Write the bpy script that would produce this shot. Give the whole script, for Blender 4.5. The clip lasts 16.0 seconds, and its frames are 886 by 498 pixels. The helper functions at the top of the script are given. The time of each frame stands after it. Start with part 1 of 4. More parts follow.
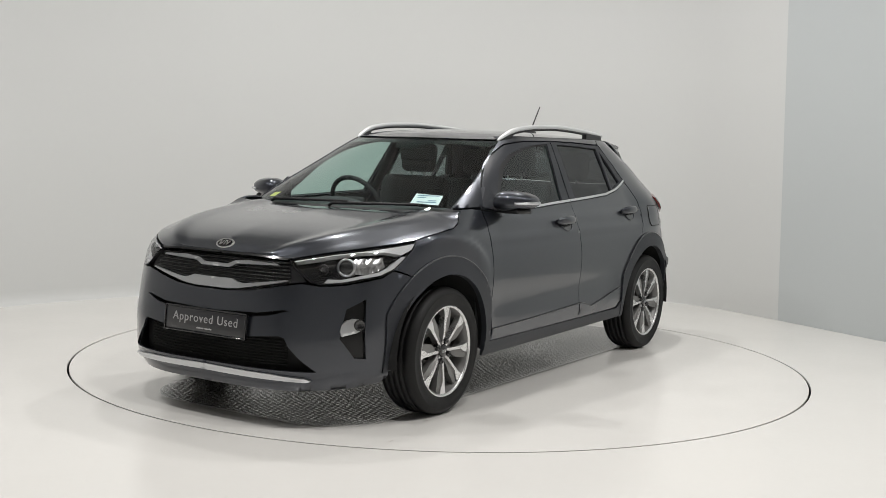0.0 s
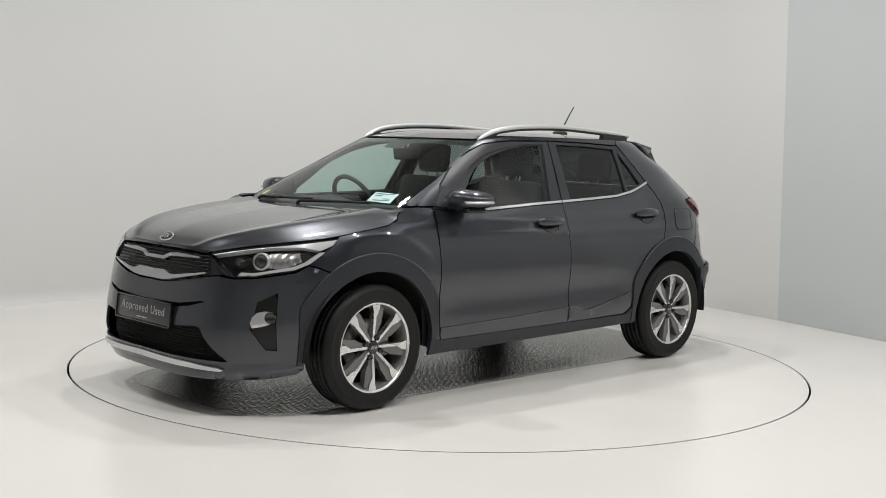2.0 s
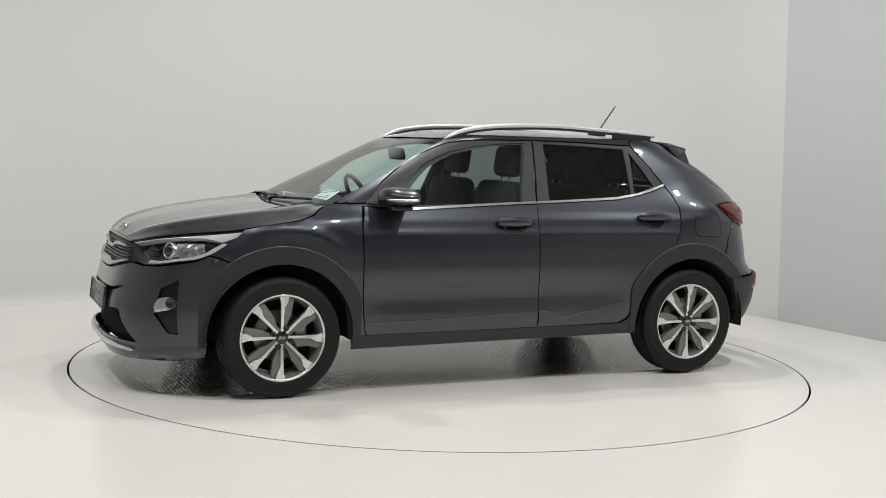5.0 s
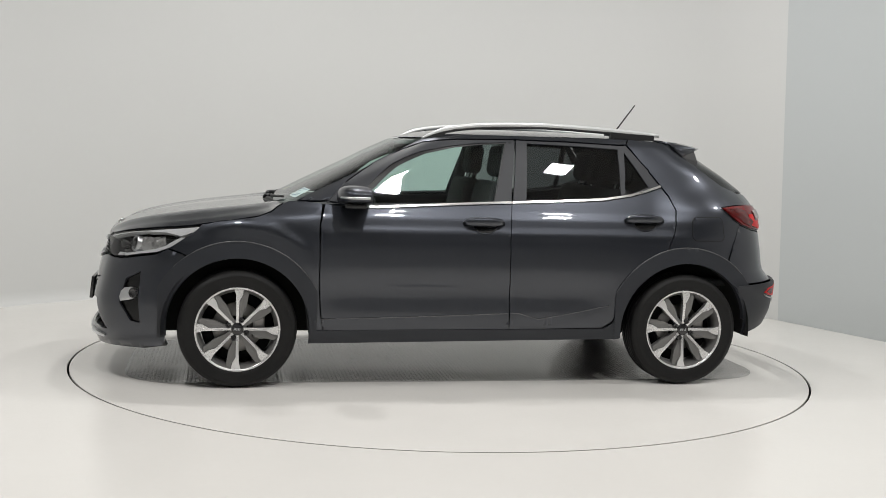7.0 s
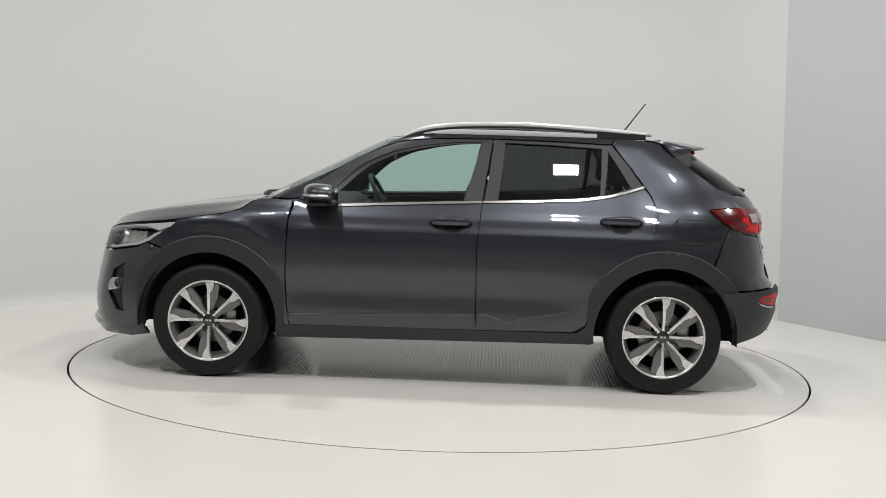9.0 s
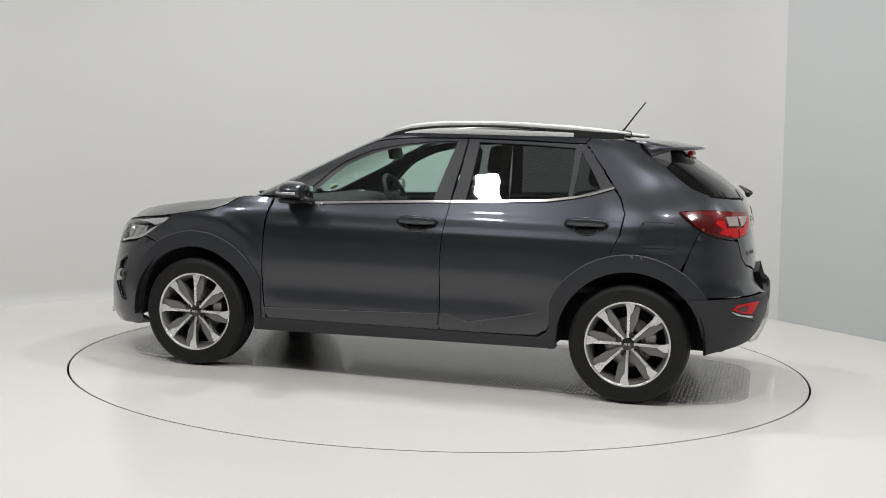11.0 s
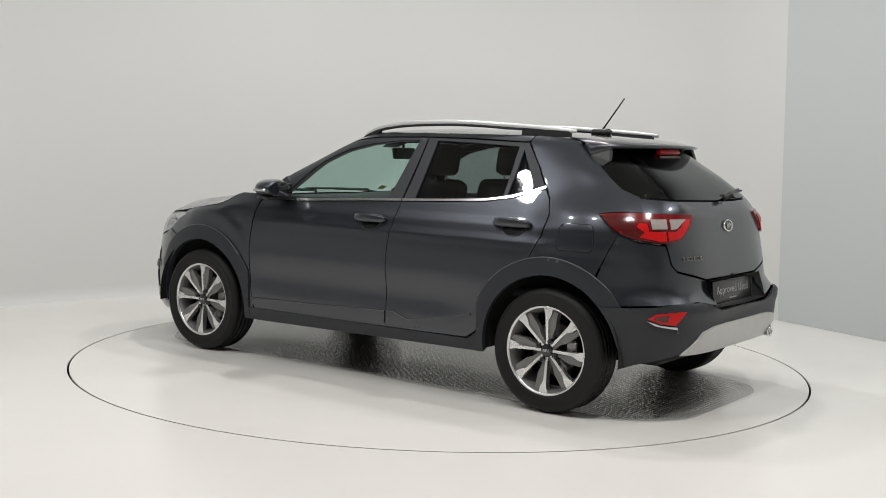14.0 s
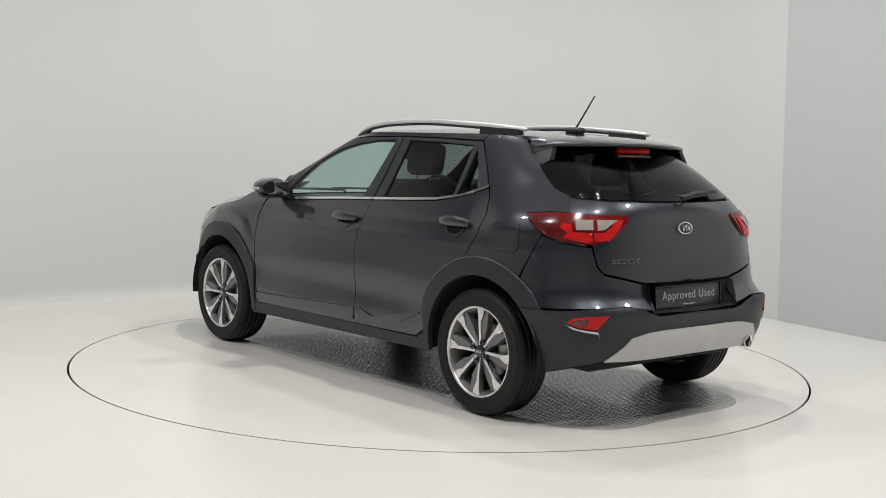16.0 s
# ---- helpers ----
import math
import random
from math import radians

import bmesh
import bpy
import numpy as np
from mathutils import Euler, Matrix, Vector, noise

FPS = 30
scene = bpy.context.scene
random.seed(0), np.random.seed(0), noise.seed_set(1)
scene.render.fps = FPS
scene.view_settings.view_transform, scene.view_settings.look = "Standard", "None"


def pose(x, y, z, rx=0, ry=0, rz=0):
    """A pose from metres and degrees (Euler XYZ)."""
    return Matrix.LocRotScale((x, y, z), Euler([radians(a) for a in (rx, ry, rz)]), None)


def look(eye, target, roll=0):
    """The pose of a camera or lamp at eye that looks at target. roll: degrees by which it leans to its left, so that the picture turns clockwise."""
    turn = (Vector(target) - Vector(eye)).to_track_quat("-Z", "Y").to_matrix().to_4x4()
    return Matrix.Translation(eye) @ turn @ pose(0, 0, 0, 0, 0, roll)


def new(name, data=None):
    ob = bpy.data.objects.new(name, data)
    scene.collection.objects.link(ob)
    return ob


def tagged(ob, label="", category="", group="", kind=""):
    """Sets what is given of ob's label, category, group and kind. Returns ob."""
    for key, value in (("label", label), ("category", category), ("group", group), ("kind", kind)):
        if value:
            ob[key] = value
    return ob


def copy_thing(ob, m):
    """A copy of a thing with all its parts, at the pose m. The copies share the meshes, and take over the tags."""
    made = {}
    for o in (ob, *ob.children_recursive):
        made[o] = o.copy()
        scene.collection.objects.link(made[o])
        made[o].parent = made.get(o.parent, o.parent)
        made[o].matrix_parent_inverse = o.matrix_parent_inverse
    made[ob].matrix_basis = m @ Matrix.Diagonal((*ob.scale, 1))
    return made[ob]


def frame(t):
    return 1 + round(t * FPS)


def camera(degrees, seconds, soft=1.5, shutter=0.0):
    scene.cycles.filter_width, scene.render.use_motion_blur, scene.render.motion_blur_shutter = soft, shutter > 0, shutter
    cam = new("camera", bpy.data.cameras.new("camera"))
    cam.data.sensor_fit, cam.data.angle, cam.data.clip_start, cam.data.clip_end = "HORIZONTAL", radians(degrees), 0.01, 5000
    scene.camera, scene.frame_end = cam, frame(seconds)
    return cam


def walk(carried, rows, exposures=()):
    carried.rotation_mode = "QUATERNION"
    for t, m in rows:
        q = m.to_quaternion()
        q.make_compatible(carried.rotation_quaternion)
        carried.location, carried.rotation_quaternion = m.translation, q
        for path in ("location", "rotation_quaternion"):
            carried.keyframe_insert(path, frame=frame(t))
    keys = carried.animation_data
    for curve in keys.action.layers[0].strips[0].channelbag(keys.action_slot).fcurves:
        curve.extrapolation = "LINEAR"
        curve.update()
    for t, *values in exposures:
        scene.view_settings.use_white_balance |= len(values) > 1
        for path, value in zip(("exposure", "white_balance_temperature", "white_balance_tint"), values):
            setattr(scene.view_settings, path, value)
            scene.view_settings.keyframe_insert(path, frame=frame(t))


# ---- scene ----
# ---- camera: it stands still before the turntable ----
cam = camera(41.99, 16.0, soft=0.85)
EYE = (0.0, -7.313, 1.363)
VIEW = look(EYE, (0.0, 0.0, 1.363 - 7.313 * math.tan(radians(5.155))), 1.767)
walk(cam, [(0.0, VIEW), (16.0, VIEW)], exposures=[(0.0, 0.0, 6500, 10), (16.0, 0.0, 6500, 10)])

# ---- light: a closed studio with square panel lamps in its ceiling ----
CEIL = 4.6
world = bpy.data.worlds.new("studio_world")
world.use_nodes = True
world.node_tree.nodes["Background"].inputs[0].default_value = (0.8, 0.85, 0.9, 1)
world.node_tree.nodes["Background"].inputs[1].default_value = 0.005
scene.world = world
# the last two are added as fill for floor and back wall
LAMPS = [(4.5, -1.1), (2.4, -2.95), (.82, -3.38), (-1.6, -3.3), (-3.45, -1.85), (.80, .89), (-.80, .89)]
LAMP_POWER = 63.0


def make_lamp(x, y):
    d = bpy.data.lights.new("panel_light", "AREA")
    d.shape, d.size, d.energy, d.color = "SQUARE", 0.23, LAMP_POWER, (1.0, 0.985, 0.965)
    ob = new("panel_light", d)
    ob.matrix_world = pose(x, y, CEIL - 0.035)
    return ob


for lx, ly in LAMPS:
    make_lamp(lx, ly)


# ---- the shape of the car's skin: level curves from nose to tail, front at +x, left at +y ----
def smooth_curve(*pts):
    """A monotone cubic through (a, b) pairs, as a function of arrays."""
    xs = np.array([p[0] for p in pts], float)
    ys = np.array([p[1] for p in pts], float)
    h, d = np.diff(xs), np.diff(ys) / np.diff(xs)
    m = np.zeros(len(xs))
    m[0], m[-1] = d[0], d[-1]
    for i in range(1, len(xs) - 1):
        if d[i - 1] * d[i] > 0:
            w1, w2 = 2 * h[i] + h[i - 1], h[i] + 2 * h[i - 1]
            m[i] = (w1 + w2) / (w1 / d[i - 1] + w2 / d[i])

    def f(x):
        x = np.clip(np.asarray(x, float), xs[0], xs[-1])
        i = np.clip(np.searchsorted(xs, x, side="right") - 1, 0, len(h) - 1)
        t = (x - xs[i]) / h[i]
        return ((1 + 2 * t) * (1 - t) ** 2 * ys[i] + t * (1 - t) ** 2 * h[i] * m[i]
                + t * t * (3 - 2 * t) * ys[i + 1] + t * t * (t - 1) * h[i] * m[i + 1])
    return f


def step(a, b, x):
    t = np.clip((np.asarray(x, float) - a) / (b - a), 0, 1)
    return t * t * (3 - 2 * t)


HALF = smooth_curve((.14, .76), (.20, .80), (.26, .838), (.33, .850), (.42, .858), (.55, .862), (.68, .866), (.78, .858), (.86, .838),
                    (.93, .813), (.955, .803), (.985, .784), (1.0, .777), (1.06, .748), (1.14, .708), (1.25, .655), (1.34, .610), (1.40, .578), (1.44, .54))
LOW_F = smooth_curve((.14, 2.04), (.20, 2.10), (.28, 2.12), (.45, 2.115), (.53, 2.10), (.67, 2.07), (.79, 2.035), (.84, 1.99), (.90, 1.90), (1.1, 1.6))
TAIL = smooth_curve((.14, -1.80), (.25, -1.89), (.36, -1.955), (.46, -1.988), (.585, -1.992), (.625, -1.965), (.66, -1.935), (.8, -1.915), (.95, -1.888),
                    (1.02, -1.876), (1.08, -1.852), (1.2, -1.728), (1.3, -1.58), (1.37, -1.485), (1.44, -1.40))
TAIL_BLUNT = smooth_curve((.14, 1.05), (1.06, 1.05), (1.28, .52), (1.44, .5))
TAIL_N = smooth_curve((.14, 4.5), (.6, 4.7), (.7, 4.5), (1.06, 4.4), (1.28, 3.3), (1.44, 3.0))
UP_F = smooth_curve((1.0, 1.115), (1.05, 1.03), (1.14, .86), (1.25, .64), (1.34, .465), (1.40, .335), (1.44, .22))


class Skin:
    """Level curves between a nose and a tail line; 'run' is the way along the side from the nose, in metres."""

    def __init__(self, front, blunt_f, n_f, level):
        self.front, self.rear, self.blunt_f, self.n_f = front, TAIL, blunt_f, n_f
        u = np.linspace(0, 1, 240)
        s = np.concatenate([1 - (1 - u) ** 3.2, np.linspace(1, 2, 120)[1:], 2 + u[1:] ** 3.2])
        p = self.raw(s, np.full(len(s), level))
        self.s = s
        self.run = np.concatenate([[0], np.cumsum(np.hypot(*np.diff(p[:, :2], axis=0).T))])
        self.length = self.run[-1]

    def half(self, x, z):
        """Half the width of the body: haunches over the rear wheels, a waist at the doors, tapering bonnet sides."""
        haunch = .050 * np.exp(-((z - 1.01) / .13) ** 2) * step(-1.08, -1.5, x)
        arch = .016 * np.exp(-((z - .62) / .22) ** 2) * (np.exp(-((x - 1.29) / .38) ** 2) + np.exp(-((x + 1.29) / .38) ** 2))
        fender = .030 * np.exp(-((z - .93) / .08) ** 2) * step(.7, 1.2, x)
        press = -.010 * np.exp(-((z - .52) / .085) ** 2) * step(1.0, .7, x) * step(-.95, -.6, x)
        crease = .006 * np.exp(-((z - .865) / .02) ** 2) * step(1.0, .6, x)
        return HALF(z) + haunch + arch + fender + press + crease

    def raw(self, s, z):
        xf, xr = self.front(z), TAIL(z)
        blunt_r, n_r = TAIL_BLUNT(z), TAIL_N(z)
        sf, sr = xf - self.blunt_f, xr + blunt_r
        qf, qr = np.clip(s, 0, 1) * np.pi / 2, np.clip(3 - s, 0, 1) * np.pi / 2
        cf, cr = np.cos(qf).clip(0) ** (2 / self.n_f), np.cos(qr).clip(0) ** (2 / n_r)
        x = np.where(s < 1, sf + self.blunt_f * cf, np.where(s > 2, sr - blunt_r * cr, sf + (sr - sf) * (s - 1)))
        b = np.where(s < 1, np.sin(qf).clip(0) ** (2 / self.n_f), np.where(s > 2, np.sin(qr).clip(0) ** (2 / n_r), 1.0))
        return np.stack([x, b * self.half(x, z), z], -1)

    def at(self, run, z):
        return self.raw(np.interp(run, self.run, self.s), np.asarray(z, float))

    def normal(self, run, z):
        a = self.at(run + .004, z) - self.at(run - .004, z)
        b = self.at(run, z + .004) - self.at(run, z - .004)
        n = np.cross(a, b)
        return n / (np.linalg.norm(n, axis=-1, keepdims=True) + 1e-12)

    def run_x(self, x, z):
        """The run at which the level z passes x."""
        p = self.raw(self.s, np.full(len(self.s), z))
        return float(np.interp(-x, -p[:, 0], self.run))

    def run_y(self, y, z, rear=False):
        """The run at which the level z passes y, on the nose or on the tail."""
        p = self.raw(self.s, np.full(len(self.s), z))
        n = 239
        if rear:
            return float(np.interp(y, p[-n:, 1][::-1], self.run[-n:][::-1]))
        return float(np.interp(y, p[:n, 1], self.run[:n]))


LOW = Skin(LOW_F, 1.20, 3.4, .6)
UP = Skin(UP_F, .42, 3.8, 1.2)


from mathutils.geometry import delaunay_2d_cdt
# ---- materials ----
def material(name, colour, rough=.5, metal=0.0, coat=0.0, coat_rough=.03, vary=.08, scale=6.0, bump=0.0, bump_scale=200.0, spec=.5):
    """A principled surface whose colour and gloss wander at two scales, with fine relief where bump is given."""
    m = bpy.data.materials.new(name)
    m.use_nodes = True
    nt = m.node_tree
    b = nt.nodes["Principled BSDF"]
    b.inputs["Metallic"].default_value = metal
    b.inputs["Coat Weight"].default_value, b.inputs["Coat Roughness"].default_value = coat, coat_rough
    b.inputs["Specular IOR Level"].default_value = spec
    tc = nt.nodes.new("ShaderNodeTexCoord")
    big, fine = nt.nodes.new("ShaderNodeTexNoise"), nt.nodes.new("ShaderNodeTexNoise")
    big.inputs["Scale"].default_value, big.inputs["Detail"].default_value = scale, 3
    fine.inputs["Scale"].default_value, fine.inputs["Detail"].default_value = scale * 22, 2
    add = nt.nodes.new("ShaderNodeMath")
    add.operation = "MULTIPLY_ADD"
    add.inputs[1].default_value = .35
    nt.links.new(tc.outputs["Object"], big.inputs["Vector"])
    nt.links.new(tc.outputs["Object"], fine.inputs["Vector"])
    nt.links.new(fine.outputs["Fac"], add.inputs[0])
    nt.links.new(big.outputs["Fac"], add.inputs[2])
    mix = nt.nodes.new("ShaderNodeMix")
    mix.data_type = "RGBA"
    mix.inputs[6].default_value = (*[c * (1 - vary) for c in colour], 1)
    mix.inputs[7].default_value = (*[min(1, c * (1 + vary)) for c in colour], 1)
    nt.links.new(add.outputs[0], mix.inputs[0])
    nt.links.new(mix.outputs[2], b.inputs["Base Color"])
    rr = nt.nodes.new("ShaderNodeMapRange")
    rr.inputs[3].default_value, rr.inputs[4].default_value = rough * .85, min(1, rough * 1.15)
    nt.links.new(add.outputs[0], rr.inputs[0])
    nt.links.new(rr.outputs[0], b.inputs["Roughness"])
    if bump:
        n = nt.nodes.new("ShaderNodeTexNoise")
        n.inputs["Scale"].default_value, n.inputs["Detail"].default_value = bump_scale, 2
        bp = nt.nodes.new("ShaderNodeBump")
        bp.inputs["Strength"].default_value, bp.inputs["Distance"].default_value = bump, .002
        nt.links.new(tc.outputs["Object"], n.inputs["Vector"])
        nt.links.new(n.outputs["Fac"], bp.inputs["Height"])
        nt.links.new(bp.outputs["Normal"], b.inputs["Normal"])
    return m


def glass(name, tint, gloss_rough=.012):
    """A thin pane: what lies behind shows through in its tint, and it mirrors more at a slant."""
    m = bpy.data.materials.new(name)
    m.use_nodes = True
    nt = m.node_tree
    nt.nodes.remove(nt.nodes["Principled BSDF"])
    out = nt.nodes["Material Output"]
    tr, gl, mix, lw, pw, ad = (nt.nodes.new(k) for k in ("ShaderNodeBsdfTransparent", "ShaderNodeBsdfGlossy", "ShaderNodeMixShader", "ShaderNodeLayerWeight", "ShaderNodeMath", "ShaderNodeMath"))
    tr.inputs[0].default_value = (*tint, 1)
    gl.inputs["Roughness"].default_value = gloss_rough
    lw.inputs["Blend"].default_value = .5
    pw.operation, ad.operation = "POWER", "MULTIPLY_ADD"
    pw.inputs[1].default_value = 4.5
    ad.inputs[1].default_value, ad.inputs[2].default_value = .90, .055
    nt.links.new(lw.outputs["Facing"], pw.inputs[0])
    nt.links.new(pw.outputs[0], ad.inputs[0])
    nt.links.new(ad.outputs[0], mix.inputs[0])
    nt.links.new(tr.outputs[0], mix.inputs[1])
    nt.links.new(gl.outputs[0], mix.inputs[2])
    nt.links.new(mix.outputs[0], out.inputs[0])
    return m


PAINT = material("graphite_paint", (.035, .0388, .0485), .30, .76, coat=1.0, coat_rough=.02, vary=.03, scale=2.5)
CLAD = material("satin_cladding", (.022, .024, .029), .42, 0, vary=.12, bump=.06, bump_scale=900, spec=.35)
# lighter than trim and paint: highlight coloured into arch beads and door creases
EDGE_HIGHLIGHT = material("edge_highlight_satin", (.10, .10, .105), .30, .4, vary=.15)
BLACK = material("black_plastic", (.010, .010, .011), .42, vary=.2, bump=.05, bump_scale=700)
GLOSS = material("gloss_black", (.006, .006, .007), .12, coat=.6, vary=.2)
DARK = material("dark_void", (.005, .005, .005), .8, vary=.2)
CHROME = material("chrome", (.80, .80, .80), .12, 1.0, vary=.05)
SATIN = material("satin_silver", (.58, .59, .60), .30, 1.0, vary=.06)
SKID = material("silver_skid_paint", (.48, .48, .47), .38, .35, vary=.12, scale=12)
ALLOY = material("machined_alloy", (.72, .72, .72), .26, .9, vary=.05)
ALLOY_GREY = material("grey_alloy_paint", (.165, .163, .158), .36, .35, vary=.1)
RUBBER = material("tyre_rubber", (.0065, .0065, .0065), .55, vary=.25, scale=10, bump=.12, bump_scale=300, spec=.3)
FABRIC = material("dark_seat_fabric", (.022, .023, .025), .85, vary=.25, bump=.25, bump_scale=500)
TRIM = material("dark_interior_trim", (.020, .022, .024), .7, vary=.2, bump=.1, bump_scale=400)
LINING = material("grey_headlining", (.20, .21, .21), .9, vary=.06)
RED = material("red_lens", (.46, .006, .007), .28, coat=0, vary=.30, scale=14, spec=.3)
RED_DEEP = material("deep_red_lens", (.13, .002, .003), .14, coat=.25, vary=.2, scale=14)
RED_DARK = material("dark_red_lens", (.07, .004, .004), .14, coat=.3, vary=.25, scale=14)
CLEAR_LENS = material("clear_reversing_lens", (.30, .26, .245), .18, coat=.4, vary=.15, scale=60)
REFLECTOR = material("lamp_reflector", (.60, .60, .60), .20, .9, vary=.15, scale=50)
STEEL = material("brake_steel", (.30, .29, .28), .38, 1.0, vary=.15)
LIGHT_GUIDE = material("frosted_light_guide", (.46, .47, .48), .25, coat=.5, vary=.06)
RAIL_SILVER = material("silver_rail_paint", (.60, .61, .61), .34, .35, coat=.3, vary=.05)
POCKET = material("piano_black", (.004, .004, .004), .22, vary=.2, spec=.35)
PAPER = material("white_paper", (.72, .78, .80), .6, vary=.03)
PAPER_INK = material("paper_ink", (.12, .22, .32), .6, vary=.05)
YELLOW = material("yellow_sticker", (.55, .55, .10), .5, vary=.05)
LETTER = material("pale_lettering", (.34, .34, .34), .5, vary=.03)
PLATE = material("black_number_plate", (.016, .016, .018), .3, coat=.4, vary=.1)
WS_GLASS = glass("green_windscreen", (.74, .88, .84))
SIDE_GLASS = glass("green_side_glass", (.72, .87, .83))
DARK_GLASS = glass("privacy_glass", (.24, .26, .265))
LAMP_GLASS = glass("clear_lamp_cover", (.93, .93, .93))
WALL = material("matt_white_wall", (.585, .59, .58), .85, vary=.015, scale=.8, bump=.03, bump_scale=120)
# somewhat darker and cooler than the back wall
WALL_SIDE = material("darker_matt_wall", (.48, .505, .508), .85, vary=.015, scale=.8, bump=.03, bump_scale=120)
FLOOR = material("white_painted_floor", (.70, .685, .655), .22, vary=.02, scale=1.2)
WALL_UNSEEN = material("unseen_wall_grey", (.60, .60, .595), .85, vary=.1, scale=2)
CEILING = material("pale_ceiling", (.47, .47, .465), .9, vary=.03, scale=2)
GAP = material("dark_gap", (.012, .012, .012), .8, vary=.1)


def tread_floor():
    """Small raised studs; the grey base paints in shade under the car."""
    m = material("shade_grey_tread", (.34, .335, .32), .10, vary=.10, scale=3.0)
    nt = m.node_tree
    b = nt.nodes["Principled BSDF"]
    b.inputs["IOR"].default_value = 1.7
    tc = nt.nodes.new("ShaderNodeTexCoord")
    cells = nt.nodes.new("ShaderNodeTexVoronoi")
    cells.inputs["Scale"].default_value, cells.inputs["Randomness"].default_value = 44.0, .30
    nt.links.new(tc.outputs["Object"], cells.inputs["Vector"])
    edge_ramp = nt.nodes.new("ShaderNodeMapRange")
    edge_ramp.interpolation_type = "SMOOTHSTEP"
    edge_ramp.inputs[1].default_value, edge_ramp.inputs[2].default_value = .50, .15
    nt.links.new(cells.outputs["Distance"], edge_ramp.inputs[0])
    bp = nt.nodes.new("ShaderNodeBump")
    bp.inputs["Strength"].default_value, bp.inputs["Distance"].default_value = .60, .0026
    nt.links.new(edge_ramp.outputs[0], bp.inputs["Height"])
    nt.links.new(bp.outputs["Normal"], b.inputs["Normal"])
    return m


TREAD_SHADE = tread_floor()
DECK = material("white_turntable_paint", (.70, .685, .655), .24, vary=.03, scale=2.0)


# ---- mesh helpers ----
def mesh_object(name, bm, mat, smooth=True):
    bm.normal_update()
    me = bpy.data.meshes.new(name)
    bm.to_mesh(me)
    bm.free()
    me.materials.append(mat)
    if smooth:
        me.shade_smooth()
    return new(name, me)


def part(name, bm, mat, parent, label="", smooth=True):
    ob = mesh_object(name, bm, mat, smooth)
    ob.parent = parent
    if label:
        tagged(ob, label)
    return ob


def box(bm, size, m, bevel=0.0, segments=2):
    r = bmesh.ops.create_cube(bm, size=1.0)
    bmesh.ops.scale(bm, vec=size, verts=r["verts"])
    if bevel:
        es = list({e for v in r["verts"] for e in v.link_edges})
        g = bmesh.ops.bevel(bm, geom=es, offset=bevel, segments=segments, profile=.5, affect="EDGES")
        vs = list({v for f in g["faces"] for v in f.verts} | {v for v in r["verts"] if v.is_valid})
    else:
        vs = r["verts"]
    bmesh.ops.transform(bm, matrix=m, verts=vs)
    return vs


def lathe(bm, profile, m, n=48):
    """Turn (radius, height) pairs about z, placed by m."""
    rings = []
    for r, z in profile:
        rings.append([bm.verts.new(m @ Vector((r * math.cos(2 * math.pi * k / n), r * math.sin(2 * math.pi * k / n), z))) for k in range(n)])
    for a, b in zip(rings, rings[1:]):
        for k in range(n):
            j = (k + 1) % n
            bm.faces.new((a[k], a[j], b[j], b[k]))
    return rings


def rod(bm, pts, r, n=8, squash=1.0):
    """A tube along points; r a number or one radius for each point."""
    pts = [Vector(p) for p in pts]
    rs = [float(r)] * len(pts) if isinstance(r, (int, float)) else [float(k) for k in r]
    rings = []
    for i, p in enumerate(pts):
        d = (pts[min(i + 1, len(pts) - 1)] - pts[max(i - 1, 0)]).normalized()
        up = Vector((0, 0, 1)) if abs(d.z) < .9 else Vector((0, 1, 0))
        a = d.cross(up).normalized()
        b = a.cross(d).normalized()
        rings.append([bm.verts.new(p + rs[i] * (math.cos(2 * math.pi * k / n) * a + squash * math.sin(2 * math.pi * k / n) * b)) for k in range(n)])
    for s, t in zip(rings, rings[1:]):
        for k in range(n):
            j = (k + 1) % n
            bm.faces.new((s[k], s[j], t[j], t[k]))
    bm.faces.new(rings[0][::-1])
    bm.faces.new(rings[-1])


def inside(px, py, poly):
    """Which of the points lie in the polygon."""
    hit = np.zeros(len(px), bool)
    q = np.asarray(poly)
    for (x0, y0), (x1, y1) in zip(q, np.roll(q, -1, 0)):
        if y0 != y1:
            hit ^= ((y0 > py) != (y1 > py)) & (px < (x1 - x0) * (py - y0) / (y1 - y0) + x0)
    return hit


def dense(poly, most=.02):
    out = []
    for i, p in enumerate(poly):
        q = poly[(i + 1) % len(poly)]
        k = max(1, int(math.ceil(math.hypot(q[0] - p[0], q[1] - p[1]) / most)))
        out += [(p[0] + (q[0] - p[0]) * j / k, p[1] + (q[1] - p[1]) * j / k) for j in range(k)]
    return out


def shrink(poly, by, end):
    """Draw the outline in by a shut line's half width; edges on the middle line stay."""
    q = np.array(poly, float)
    area = np.sum(q[:, 0] * np.roll(q[:, 1], -1) - np.roll(q[:, 0], -1) * q[:, 1])
    sgn = 1 if area > 0 else -1
    d0, d1 = q - np.roll(q, 1, 0), np.roll(q, -1, 0) - q
    d0 /= np.linalg.norm(d0, axis=1, keepdims=True) + 1e-9
    d1 /= np.linalg.norm(d1, axis=1, keepdims=True) + 1e-9
    n = np.stack([-(d0 + d1)[:, 1], (d0 + d1)[:, 0]], 1)
    n /= np.linalg.norm(n, axis=1, keepdims=True) + 1e-9
    r = q + sgn * by * n
    r[q[:, 0] < 1e-6, 0] = 0
    r[q[:, 0] > end - 1e-6, 0] = end
    return [tuple(p) for p in r]


